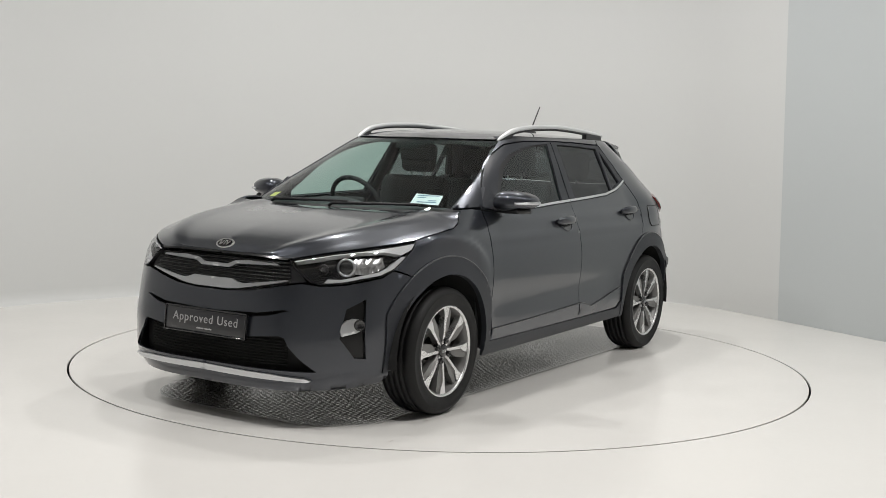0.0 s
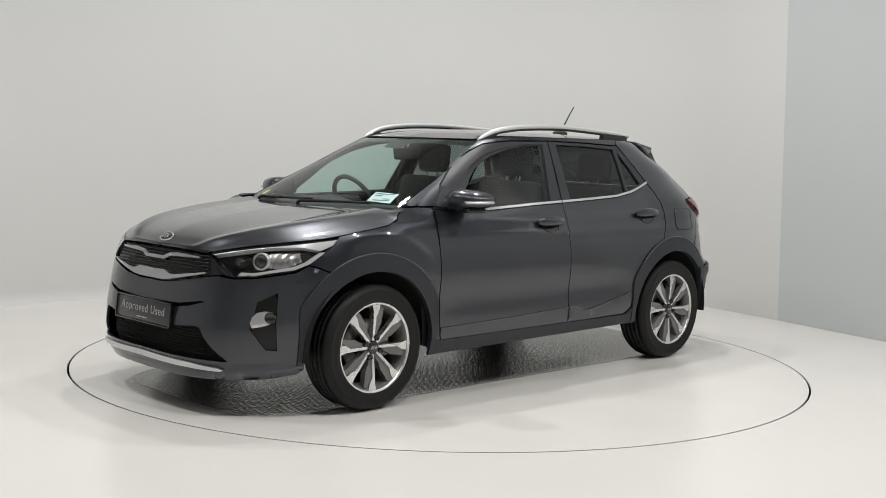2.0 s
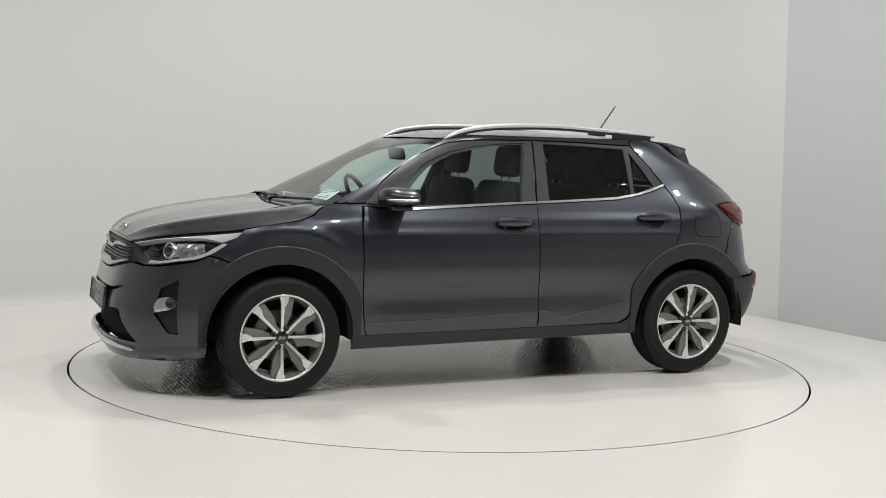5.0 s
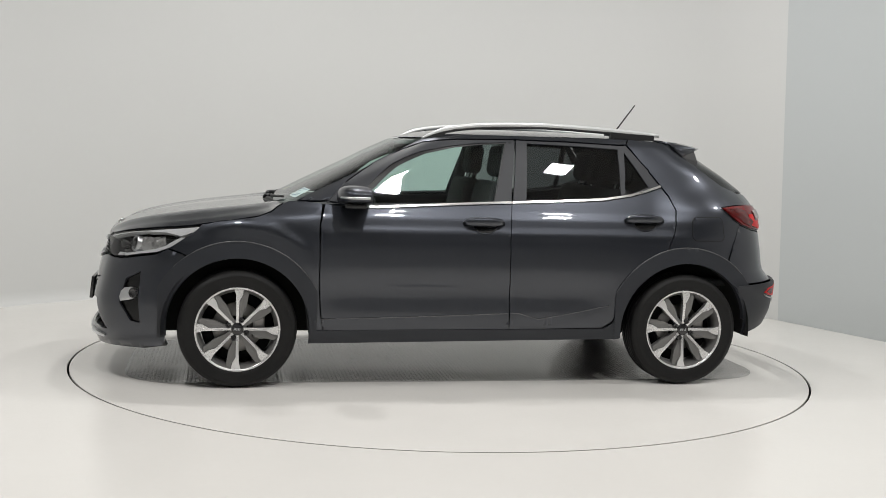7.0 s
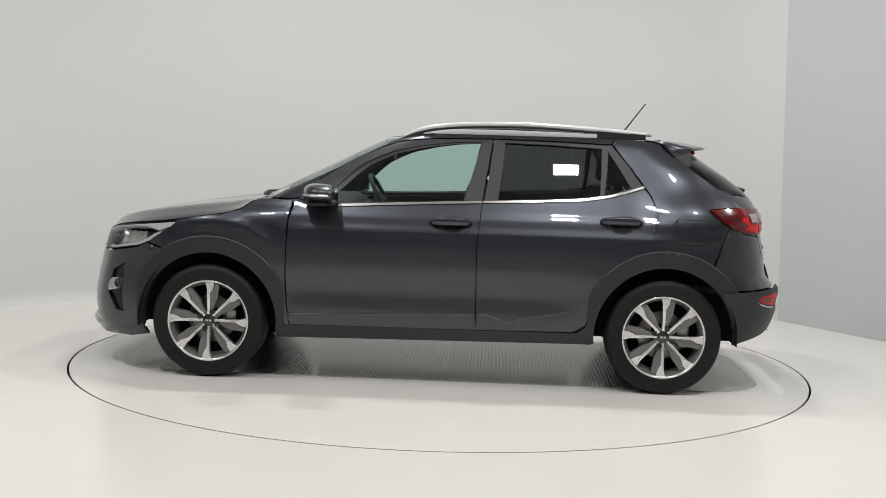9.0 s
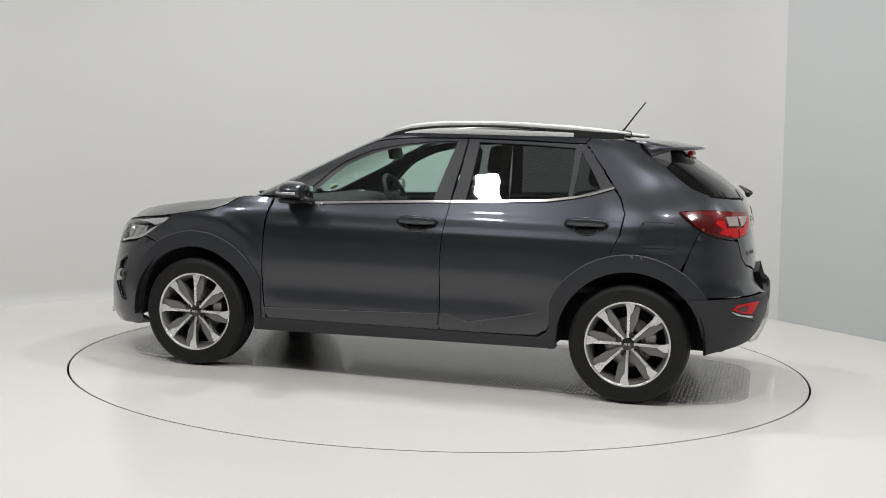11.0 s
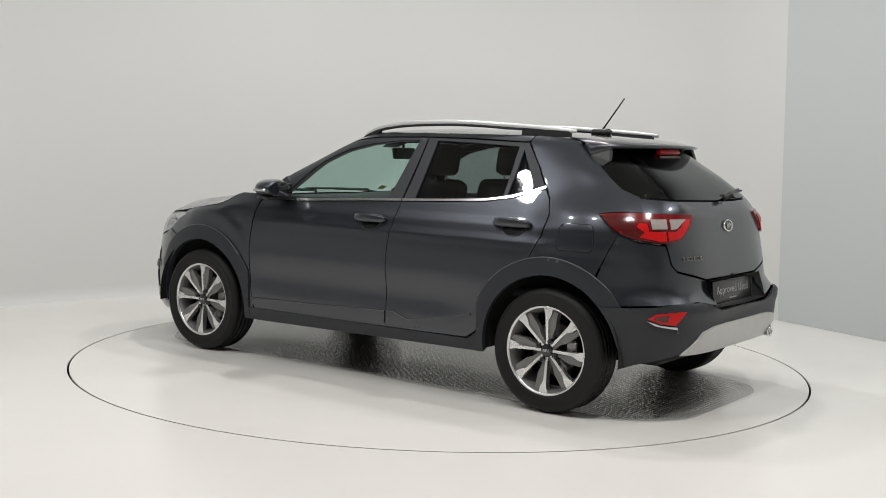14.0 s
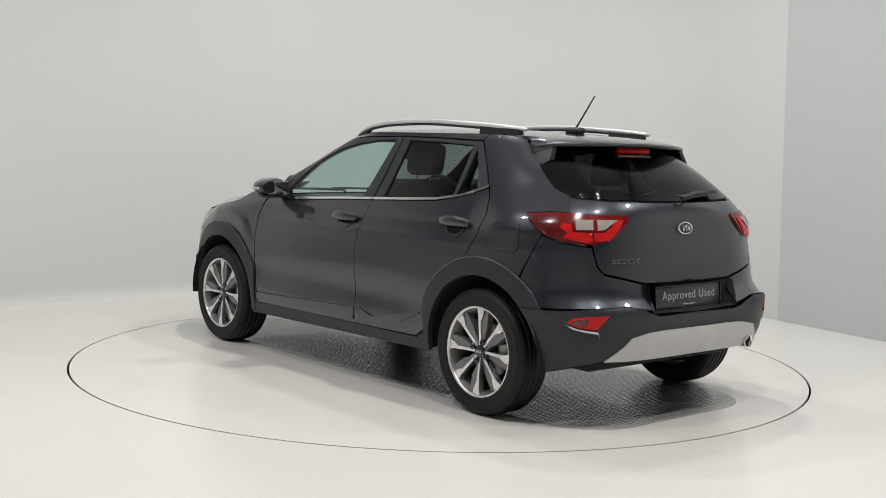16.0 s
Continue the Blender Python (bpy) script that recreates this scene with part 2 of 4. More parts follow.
def sheet(bm, skin, outline, holes=(), off=0.0, rim=.014, gap=.0025, side=1, centre=False, cell=.032, rise=None):
    """A piece of the skin inside an outline of (run, z), with its edges turned in."""
    loops = [dense(shrink(outline, gap, skin.length) if gap else outline)] + [dense(h) for h in holes]
    lo, hi = np.min(loops[0], 0), np.max(loops[0], 0)
    gx, gz = np.meshgrid(np.arange(lo[0] + cell * .5, hi[0], cell), np.arange(lo[1] + cell * .5, hi[1], cell))
    gx, gz = gx.ravel(), gz.ravel()
    keep = inside(gx, gz, loops[0])
    for h in loops[1:]:
        keep &= ~inside(gx, gz, h)
    edge_pts = np.array([p for l in loops for p in l])
    if keep.any():
        d = np.min(np.hypot(gx[keep, None] - edge_pts[None, :, 0], gz[keep, None] - edge_pts[None, :, 1]), 1)
        pts = np.stack([gx[keep], gz[keep]], 1)[d > .011]
    else:
        pts = np.zeros((0, 2))
    verts, edges = [], []
    for l in loops:
        k0 = len(verts)
        verts += [Vector(p) for p in l]
        edges += [(k0 + i, k0 + (i + 1) % len(l)) for i in range(len(l))]
    verts += [Vector(p) for p in pts]
    vo, _, fo, _, _, _ = delaunay_2d_cdt(verts, edges, [], 0, 1e-7)
    q = np.array([(v[0], v[1]) for v in vo])
    cen = np.array([q[list(f)].mean(0) for f in fo])
    keep = inside(cen[:, 0], cen[:, 1], loops[0])
    for h in loops[1:]:
        keep &= ~inside(cen[:, 0], cen[:, 1], h)
    extra = rise(q[:, 0], q[:, 1]) if rise else 0.0
    nrm = skin.normal(q[:, 0], q[:, 1])
    pos = skin.at(q[:, 0], q[:, 1]) + nrm * (off + np.asarray(extra))[..., None] if rise else skin.at(q[:, 0], q[:, 1]) + nrm * off
    for sg in ((1, -1) if centre else (side,)):
        k = np.array((1, sg, 1))
        bv = [bm.verts.new(p * k) for p in pos]
        for f, ok in zip(fo, keep):
            if ok:
                idx = f if sg > 0 else f[::-1]
                try:
                    bm.faces.new([bv[i] for i in idx])
                except ValueError:
                    pass
        if rim:
            for l in loops:
                a = np.array(l)
                nn = skin.normal(a[:, 0], a[:, 1])
                ex = rise(a[:, 0], a[:, 1]) if rise else np.zeros(len(a))
                top = skin.at(a[:, 0], a[:, 1]) + nn * (off + ex)[:, None]
                low = top - nn * rim
                tv, lv = [bm.verts.new(p * k) for p in top], [bm.verts.new(p * k) for p in low]
                for i in range(len(l)):
                    j = (i + 1) % len(l)
                    if centre and (max(a[i, 0], a[j, 0]) < 1e-6 or min(a[i, 0], a[j, 0]) > skin.length - 1e-6):
                        continue
                    bm.faces.new((tv[i], lv[i], lv[j], tv[j]) if sg > 0 else (tv[j], lv[j], lv[i], tv[i]))
    if centre:
        bmesh.ops.remove_doubles(bm, verts=[v for v in bm.verts if abs(v.co.y) < 1e-5], dist=2e-5)
    loose = [v for v in bm.verts if not v.link_faces]
    bmesh.ops.delete(bm, geom=loose, context="VERTS")


def panel(name, skin, outline, mat, parent, label="", **kw):
    bm = bmesh.new()
    sheet(bm, skin, outline, **kw)
    return part(name, bm, mat, parent, label)


def on(skin, *pts, close=False):
    """Outline points: (x, z) on the side, ('y', y, z) on the nose, ('r', y, z) on the tail, with fine steps between points of one kind."""
    out = []
    kinds = [p[0] if isinstance(p[0], str) else "" for p in pts]
    for i, p in enumerate(pts):
        a = p[-2:]
        steps = [a]
        j = (i + 1) % len(pts)
        if kinds[i] == kinds[j] and (j > i or close):
            b = pts[j][-2:]
            k = max(1, int(math.ceil(math.hypot(b[0] - a[0], b[1] - a[1]) / .03)))
            steps = [(a[0] + (b[0] - a[0]) * q / k, a[1] + (b[1] - a[1]) * q / k) for q in range(k)]
        for u, z in steps:
            if kinds[i] == "y":
                out.append((0.0 if u == 0 else skin.run_y(u, z), z))
            elif kinds[i] == "r":
                out.append((skin.length if u == 0 else skin.run_y(u, z, True), z))
            else:
                out.append((skin.run_x(u, z), z))
    return out


def loop(skin, *pts):
    return on(skin, *pts, close=True)


def arc(cx, r, a0, a1, n=14, cz=.325):
    return [(cx + r * math.cos(radians(a0 + (a1 - a0) * k / n)), cz + r * math.sin(radians(a0 + (a1 - a0) * k / n))) for k in range(n + 1)]


# ---- the studio ----
PLAN = [(-3.86, .60), (-3.72, 1.15), (-3.42, 1.68), (-2.95, 2.17), (-2.45, 2.60), (-1.5, 3.12), (-.5, 3.42), (.6, 3.45), (1.5, 3.28), (2.15, 3.05), (2.45, 2.74)]
CORNER = (2.79, 2.17)
RIGHT = [CORNER, (3.32, 1.21), (3.87, .20)]


def wall(name, pts, mat, cove):
    """A wall along a plan line with a small rounded foot and real thickness."""
    bm = bmesh.new()
    feet = [(cove - cove * math.sin(a), cove - cove * math.cos(a)) for a in np.linspace(0, math.pi / 2, 6)] if cove else [(0, 0)]
    prof = [(d, z) for d, z in feet] + [(0, CEIL), (-.15, CEIL), (-.15, -.02)]
    rows = []
    n = len(pts)
    for i, p in enumerate(pts):
        taper = 1 - i / (n - 1)
        d = Vector(pts[min(i + 1, n - 1)]) - Vector(pts[max(i - 1, 0)])
        nrm = Vector((d.y, -d.x)).normalized()
        rows.append([bm.verts.new((p[0] + nrm.x * o * (taper if o > 0 else 1), p[1] + nrm.y * o * (taper if o > 0 else 1), z)) for o, z in prof])
        for v in rows[-1]:
            v.co.x -= .022 * max(v.co.z, 0)
    for a, b in zip(rows, rows[1:]):
        for k in range(len(prof) - 1):
            bm.faces.new((a[k], b[k], b[k + 1], a[k + 1]))
    return tagged(mesh_object(name, bm, mat), kind="structure")


def smooth_plan(pts, k=4):
    fx, fy = smooth_curve(*[(i, p[0]) for i, p in enumerate(pts)]), smooth_curve(*[(i, p[1]) for i, p in enumerate(pts)])
    s = np.linspace(0, len(pts) - 1, (len(pts) - 1) * k + 1)
    return list(zip(fx(s), fy(s)))


tagged(wall("wall_back", smooth_plan(PLAN) + [CORNER], WALL, .10), "curved matt white studio back wall")
tagged(wall("wall_right", RIGHT, WALL_SIDE, 0), "flat matt studio side wall, darker than the back wall")
# unseen walls added to close the room; place and tone shape the car's reflections
tagged(wall("wall_behind", [(3.87, .20), (6.6, .20), (6.6, -8.6), (-6.6, -8.6), (-6.6, .60), (-3.86, .60)], WALL_UNSEEN, 0), "unseen plain grey walls, added for the car's reflections")

TABLE_R = 2.262
GAP_W = .013


def annulus(bm, inner, outer_pts, z):
    n = len(outer_pts)
    a = [bm.verts.new((p[0], p[1], z)) for p in inner]
    b = [bm.verts.new((p[0], p[1], z)) for p in outer_pts]
    for k in range(n):
        j = (k + 1) % n
        bm.faces.new((a[k], b[k], b[j], a[j]))
    return a


def make_floor():
    bm = bmesh.new()
    n = 192
    ang = [2 * math.pi * k / n for k in range(n)]
    ring = [((TABLE_R + GAP_W) * math.cos(a), (TABLE_R + GAP_W) * math.sin(a)) for a in ang]
    outer = [(16 * math.cos(a), 16 * math.sin(a)) for a in ang]
    a = annulus(bm, ring, outer, 0)
    low = [bm.verts.new((v.co.x, v.co.y, -.012)) for v in a]
    pit = [bm.verts.new((v.co.x, v.co.y, -.15)) for v in a]
    for k in range(n):
        j = (k + 1) % n
        bm.faces.new((a[k], a[j], low[j], low[k]))
        bm.faces.new((low[k], low[j], pit[j], pit[k])).material_index = 1
    ob = tagged(mesh_object("floor", bm, FLOOR, False), "glossy white painted studio floor", kind="structure")
    ob.data.materials.append(GAP)
    bm = bmesh.new()
    bmesh.ops.create_circle(bm, cap_ends=True, segments=64, radius=TABLE_R + .2, matrix=pose(0, 0, -.15))
    tagged(mesh_object("floor_pit", bm, GAP, False), "dark pit under the turntable", kind="structure")
    return ob


make_floor()
bm = bmesh.new()
box(bm, (14.4, 16, .12), pose(0, -3.2, CEIL + .06))
tagged(mesh_object("ceiling", bm, CEILING, False), "plain pale studio ceiling", kind="structure")

turntable = new("turntable")
tagged(turntable, "round white car turntable with a tread patch in painted shade", "turntable")
bm = bmesh.new()
lathe(bm, [(.0001, 0), (.8, 0), (1.6, 0), (TABLE_R, 0), (TABLE_R, -.012)], pose(0, 0, 0), 192)
part("deck", bm, DECK, turntable, smooth=False)
# patch in the car's footprint, coloured dark for its shade
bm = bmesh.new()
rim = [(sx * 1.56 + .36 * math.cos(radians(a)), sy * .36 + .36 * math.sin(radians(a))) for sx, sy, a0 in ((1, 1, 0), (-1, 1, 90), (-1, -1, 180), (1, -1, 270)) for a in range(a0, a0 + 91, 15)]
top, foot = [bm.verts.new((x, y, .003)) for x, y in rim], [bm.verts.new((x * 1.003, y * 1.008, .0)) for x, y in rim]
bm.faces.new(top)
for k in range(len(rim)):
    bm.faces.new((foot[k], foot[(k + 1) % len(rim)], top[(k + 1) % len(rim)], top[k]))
part("tread_shade_patch", bm, TREAD_SHADE, turntable, "studded tread patch, greyed to paint in the car's shade", False)
bm = bmesh.new()
lathe(bm, [(TABLE_R - .0005, -.012), (TABLE_R - .001, -.14), (TABLE_R - .3, -.14)], pose(0, 0, 0), 96)
part("underframe", bm, GAP, turntable, smooth=False)


rng = random.Random(4)
SCUFF = material("grey_scuff", (.42, .40, .37), .5, vary=.3, scale=60)
for k in range(14):
    a, r = rng.uniform(0, 6.28), rng.uniform(1.15, 2.15)
    bm = bmesh.new()
    w, l, turn = rng.uniform(.003, .007), rng.uniform(.008, .03), rng.uniform(0, 3.1)
    vs = []
    for j in range(9):
        q = 2 * math.pi * j / 9
        px, py = l * math.cos(q) * rng.uniform(.7, 1.2), w * math.sin(q) * rng.uniform(.7, 1.2)
        vs.append(bm.verts.new((r * math.cos(a) + px * math.cos(turn) - py * math.sin(turn), r * math.sin(a) + px * math.sin(turn) + py * math.cos(turn), .001)))
    bm.faces.new(vs)
    part("scuff", bm, SCUFF, turntable, "small grey scuff mark" if k == 0 else "", False)


def make_panel_lamp(x, y):
    lamp = new("ceiling_lamp")
    lamp.matrix_world = pose(x, y, CEIL)
    bm = bmesh.new()
    for s in (-1, 1):
        box(bm, (.02, .30, .05), pose(s * .14, 0, -.025))
        box(bm, (.26, .02, .05), pose(0, s * .14, -.025))
    part("frame", bm, SATIN, lamp, "thin aluminium frame", False)
    return tagged(lamp, "square white panel lamp in the ceiling", "lamp", "ceiling panel lamps")


for lx, ly in LAMPS:
    make_panel_lamp(lx, ly)


# ---- the car ----
car = new("car")
tagged(car, "dark graphite metallic small crossover car with silver roof rails", "car")
FX, RX = 1.29, -1.29
AR, TR = .395, .483


def pair(name, skin, outline, mat, parent=None, label="", **kw):
    return [panel(name, skin, outline, mat, p, label, side=s, **kw) for s, p in zip((1, -1), parent or (car, car))]


# front bumper, in two painted halves joined at the middle
slot = on(LOW, ("y", 0, .527), ("y", .27, .524), ("y", .37, .538), ("y", .47, .568), ("y", .44, .574), ("y", .30, .551), ("y", 0, .541))
intake = on(LOW, ("y", 0, .425), ("y", .30, .435), ("y", .43, .447), ("y", .455, .44), ("y", .475, .40), ("y", .53, .34), ("y", .592, .288), ("y", .44, .290), ("y", 0, .292))
pocket = on(LOW, (1.812, .628), (1.895, .582), (1.915, .51), (1.93, .446), (1.868, .349), (1.815, .343))
hl = loop(LOW, ("y", .419, .797), ("y", .46, .812), ("y", .604, .842), (1.72, .862), (1.56, .879), (1.485, .888), (1.525, .848), (1.585, .81), (1.655, .762),
        (1.73, .730), (1.815, .716), (1.903, .698), (1.965, .694), ("y", .535, .705))
bump = (on(LOW, ("y", 0, .637), ("y", .10, .637), ("y", .24, .649), ("y", .40, .680), ("y", .50, .698)) + on(LOW, (1.965, .688), (1.903, .692), (1.815, .709), (1.73, .724), (1.668, .756))
        + on(LOW, (1.60, .735), (1.517, .701)) + on(LOW, *arc(FX, AR, 52, -12)) + on(LOW, (1.70, .215), (1.85, .195), ("y", .45, .185), ("y", 0, .182)))
# close the slot and the intake on the middle line by cutting them from the outline as notches


def notch(outline, *cuts):
    """An outline that starts and ends on the middle line, with notches cut in from that line (from low to high)."""
    out = list(outline)
    for c in cuts:
        out += c
    return out


front_bumper = panel("front_bumper", LOW, notch(bump, intake[::-1], slot[::-1]), PAINT, car, centre=True, holes=[pocket], cell=.03)
part_bm = bmesh.new()
sheet(part_bm, LOW, on(LOW, ("y", 0, .60), ("y", .64, .60), ("y", .64, .25), ("y", 0, .25)), off=-.06, rim=0, gap=0, centre=True)
part("bumper_backing", part_bm, DARK, front_bumper)
# mesh of the lower intake: level bars
for z in np.linspace(.306, .420, 9):
    bm = bmesh.new()
    pts = [LOW.at(r, z) + LOW.normal(r, z) * -.050 for r in np.linspace(0, LOW.run_y(.46, z), 14)]
    rod(bm, [(p[0], -p[1], p[2]) for p in pts[:0:-1]] + [tuple(p) for p in pts], .0035, 6)
    part("intake_bar", bm, DARK, front_bumper)
strip = on(LOW, ("y", 0, .276), ("y", .39, .270), ("y", .55, .258), ("y", .572, .248), ("y", .55, .240), ("y", .39, .245), ("y", 0, .249))
panel("skid_strip", LOW, strip, SATIN, front_bumper, "silver lower strip", centre=True, off=.007, rim=.02, gap=0, rise=lambda r, z: .006 * np.exp(-((z - .256) / .018) ** 2))
panel("front_lip", LOW, on(LOW, ("y", 0, .198), ("y", .45, .201), (1.85, .211), (1.69, .236), (1.675, .20), (1.80, .170), ("y", .45, .155), ("y", 0, .150)), BLACK, car, centre=True, off=-.026, gap=0)
for s in (1, -1):
    panel("fog_pocket", LOW, pocket, POCKET, front_bumper, "gloss black pocket", side=s, off=-.016, rim=0, gap=-.004)
    fog = on(LOW, (1.900, .530), (1.868, .538), (1.838, .532), (1.824, .512), (1.832, .488), (1.865, .470), (1.922, .456), (1.928, .480), (1.918, .510))
    panel("fog_lamp_surround", LOW, fog, SATIN, front_bumper, "silver fog lamp surround", side=s, off=.004, rim=.03, gap=0, cell=.012)
    bm = bmesh.new()
    p, n = LOW.at(LOW.run_x(1.85, .507), .507), LOW.normal(LOW.run_x(1.85, .507), .507)
    k = Vector((1, s, 1))
    rot = (Vector(n) * k).to_track_quat("Z", "Y").to_matrix().to_4x4()
    lathe(bm, [(.027, .0), (.027, .010), (.022, .013), (.021, .007), (.0002, .010)], Matrix.Translation(Vector(p) * k) @ rot, 24)
    part("fog_lamp", bm, GLOSS, front_bumper, "round fog lamp lens")

# grille
gr = on(LOW, ("y", 0, .806), ("y", .20, .806), ("y", .405, .799), ("y", .45, .775), ("y", .50, .728), ("y", .515, .706), ("y", .47, .702), ("y", .39, .684), ("y", .24, .653), ("y", .10, .641), ("y", 0, .641))
grille = panel("grille", LOW, gr, BLACK, car, "black grille with two silver wings", centre=True, off=-.022, rim=0, gap=0)
for z in np.linspace(.672, .79, 8):
    bm = bmesh.new()
    ym = float(np.interp(z, [.66, .70, .79], [.26, .45, .42]))
    pts = [LOW.at(r, z) + LOW.normal(r, z) * -.014 for r in np.linspace(0, LOW.run_y(ym, z), 12)]
    rod(bm, [(p[0], -p[1], p[2]) for p in pts[:0:-1]] + [tuple(p) for p in pts], .0045, 6)
    part("grille_bar", bm, POCKET, grille)
wing_top = on(LOW, ("y", 0, .760), ("y", .075, .760), ("y", .12, .778), ("y", .20, .785), ("y", .365, .780), ("y", .375, .772), ("y", .20, .767), ("y", .135, .764), ("y", .09, .744), ("y", 0, .744))
panel("grille_wing", LOW, wing_top, SATIN, grille, "thin silver upper wing", centre=True, off=.003, rim=.02, gap=0, cell=.012)
wing_low = on(LOW, ("y", 0, .692), ("y", .12, .694), ("y", .165, .680), ("y", .20, .676), ("y", .435, .709), ("y", .44, .702), ("y", .30, .674), ("y", .17, .650), ("y", .10, .645), ("y", 0, .645))
panel("grille_wing", LOW, wing_low, SATIN, grille, "broad silver lower wing", centre=True, off=.006, rim=.025, gap=0, cell=.012)
hood_lip = on(LOW, ("y", 0, .816), ("y", .20, .816), ("y", .425, .808), ("y", .405, .800), ("y", .20, .807), ("y", 0, .807))
panel("grille_trim", LOW, hood_lip, GLOSS, grille, "gloss trim under the bonnet", centre=True, off=.002, rim=.02, gap=0, cell=.012)

# headlights
for s in (1, -1):
    lamp = panel("headlight", LOW, hl, GLOSS, car, "clear headlight with projector and silver brow", side=s, off=-.055, rim=0, gap=-.002)
    panel("lamp_cover", LOW, hl, LAMP_GLASS, lamp, "clear cover", side=s, off=0, rim=0, gap=.003).visible_shadow = False
    side_wall = bmesh.new()
    a = np.array(dense(hl))
    k = np.array((1, s, 1))
    nn, top = LOW.normal(a[:, 0], a[:, 1]), LOW.at(a[:, 0], a[:, 1])
    tv, lv = [side_wall.verts.new(p * k) for p in top - .002 * nn], [side_wall.verts.new(p * k) for p in top - .056 * nn]
    for i in range(len(a)):
        j = (i + 1) % len(a)
        side_wall.faces.new((tv[i], tv[j], lv[j], lv[i]))
    part("lamp_housing", side_wall, BLACK, lamp)
    brow = on(LOW, ("y", .44, .800), ("y", .604, .836), (1.72, .856), (1.56, .873), (1.50, .880), (1.53, .852), (1.60, .828), (1.68, .845), (1.80, .844), ("y", .58, .827), ("y", .45, .796))
    panel("light_brow", LOW, brow, LIGHT_GUIDE, lamp, "bright silver brow", side=s, off=-.006, rim=.03, gap=0, cell=.012)
    hook = on(LOW, (1.60, .822), (1.575, .822), (1.655, .768), (1.73, .738), (1.82, .724), (1.905, .706), (1.955, .703), (1.94, .722), (1.90, .720), (1.82, .738), (1.74, .752), (1.68, .775))
    panel("light_guide", LOW, hook, LIGHT_GUIDE, lamp, "silver light guide", side=s, off=-.010, rim=.03, gap=0, cell=.012)
    bowl = on(LOW, (1.69, .826), (1.80, .826), (1.845, .818), (1.845, .750), (1.80, .742), (1.74, .757), (1.69, .780))
    panel("reflector_bowl", LOW, bowl, REFLECTOR, lamp, "faceted bright reflector", side=s, off=-.030, rim=.02, gap=0, cell=.014, rise=lambda r, z: .006 * np.sin(r * 260) * np.sin(z * 120))
    for xx, zz, rad in ((1.862, .784, .036), (1.940, .773, .020)):
        bm = bmesh.new()
        r0 = LOW.run_x(xx, zz)
        p, n = LOW.at(r0, zz) - .045 * LOW.normal(r0, zz), Vector(LOW.normal(r0, zz)) * Vector((1, s, 1))
        n = (n + Vector((.8, 0, 0))).normalized()
        mt = Matrix.Translation(Vector(p * k)) @ n.to_track_quat("Z", "Y").to_matrix().to_4x4()
        lathe(bm, [(rad + .008, -.02), (rad + .008, .018), (rad, .022), (rad - .002, .012)], mt, 28)
        part("projector_ring", bm, SATIN if rad > .03 else POCKET, lamp)
        bm = bmesh.new()
        lathe(bm, [(rad - .001, .012), (rad * .85, .022), (rad * .5, .029), (.0003, .032)], mt, 28)
        part("projector_lens", bm, GLOSS, lamp, "dark projector lens")

# wings, doors, quarters
fend = (on(LOW, (1.525, .852), (1.488, .893), (1.40, .909), (1.32, .921), (1.19, .942), (1.115, .968), (1.075, 1.0), (1.02, 1.028), (.92, 1.03), (.83, 1.02), (.848, .91), (.852, .58), (.842, .42), (.825, .318), (.84, .25))
        + on(LOW, (.89, .25)) + on(LOW, *arc(FX, AR, 190, 52)) + on(LOW, (1.517, .701), (1.60, .738), (1.668, .760), (1.655, .766), (1.585, .814), (1.525, .852)))


def haunch(r, z):
    """A soft shoulder round the front wheel arch."""
    p = LOW.at(r, z)
    d = np.hypot(p[..., 0] - FX, p[..., 2] - .325)
    up = np.clip((d - .49) / .08, 0, 1) * np.clip(1 - (d - .575) / .035, 0, 1)
    fade = np.clip((p[..., 0] - .88) / .12, 0, 1) * np.clip((1.50 - p[..., 0]) / .10, 0, 1) * np.clip((p[..., 2] - .45) / .12, 0, 1)
    return .013 * up * fade


fenders = pair("front_wing", LOW, fend, PAINT, cell=.02, rise=haunch)
fdoor = loop(LOW, (.53, .996), (.70, 1.004), (.82, 1.018), (.848, .91), (.850, .58), (.84, .42), (.82, .318), (.3, .32), (-.235, .326), (-.228, .69), (-.23, .85), (-.25, 1.036), (-.02, 1.026), (.22, 1.013))
front_doors = pair("front_door", LOW, fdoor, PAINT, cell=.02)
rdoor = loop(LOW, (-.25, 1.036), (-.53, 1.049), (-.80, 1.063), (-.97, 1.09), (-1.07, 1.115), (-1.168, 1.148), (-1.205, 1.10), (-1.235, 1.02), (-1.22, .91), (-1.16, .77), *arc(RX, .432, 66, 15, 9), (-.85, .375), (-.785, .335), (-.5, .329), (-.235, .326), (-.228, .69), (-.23, .85))
rear_doors = pair("rear_door", LOW, rdoor, PAINT, cell=.02)
quarter = loop(LOW, (-.985, 1.40), (-1.0, 1.428), (-1.15, 1.424), (-1.265, 1.408), (-1.285, 1.392), (-1.366, 1.327), (-1.43, 1.275), (-1.494, 1.224), (-1.575, 1.167), (-1.668, 1.132), (-1.72, 1.055), (-1.64, 1.056), (-1.523, 1.044),
       (-1.60, .968), (-1.64, .947), (-1.603, .86), (-1.553, .74), *arc(RX, AR, 130, -8, 20), (-.85, .27), (-.83, .33), (-.855, .38), *arc(RX, .430, 15, 66, 9), (-1.16, .775), (-1.222, .91), (-1.238, 1.02), (-1.208, 1.10), (-1.172, 1.152))
quarters = pair("quarter_panel", LOW, quarter, PAINT, cell=.022)
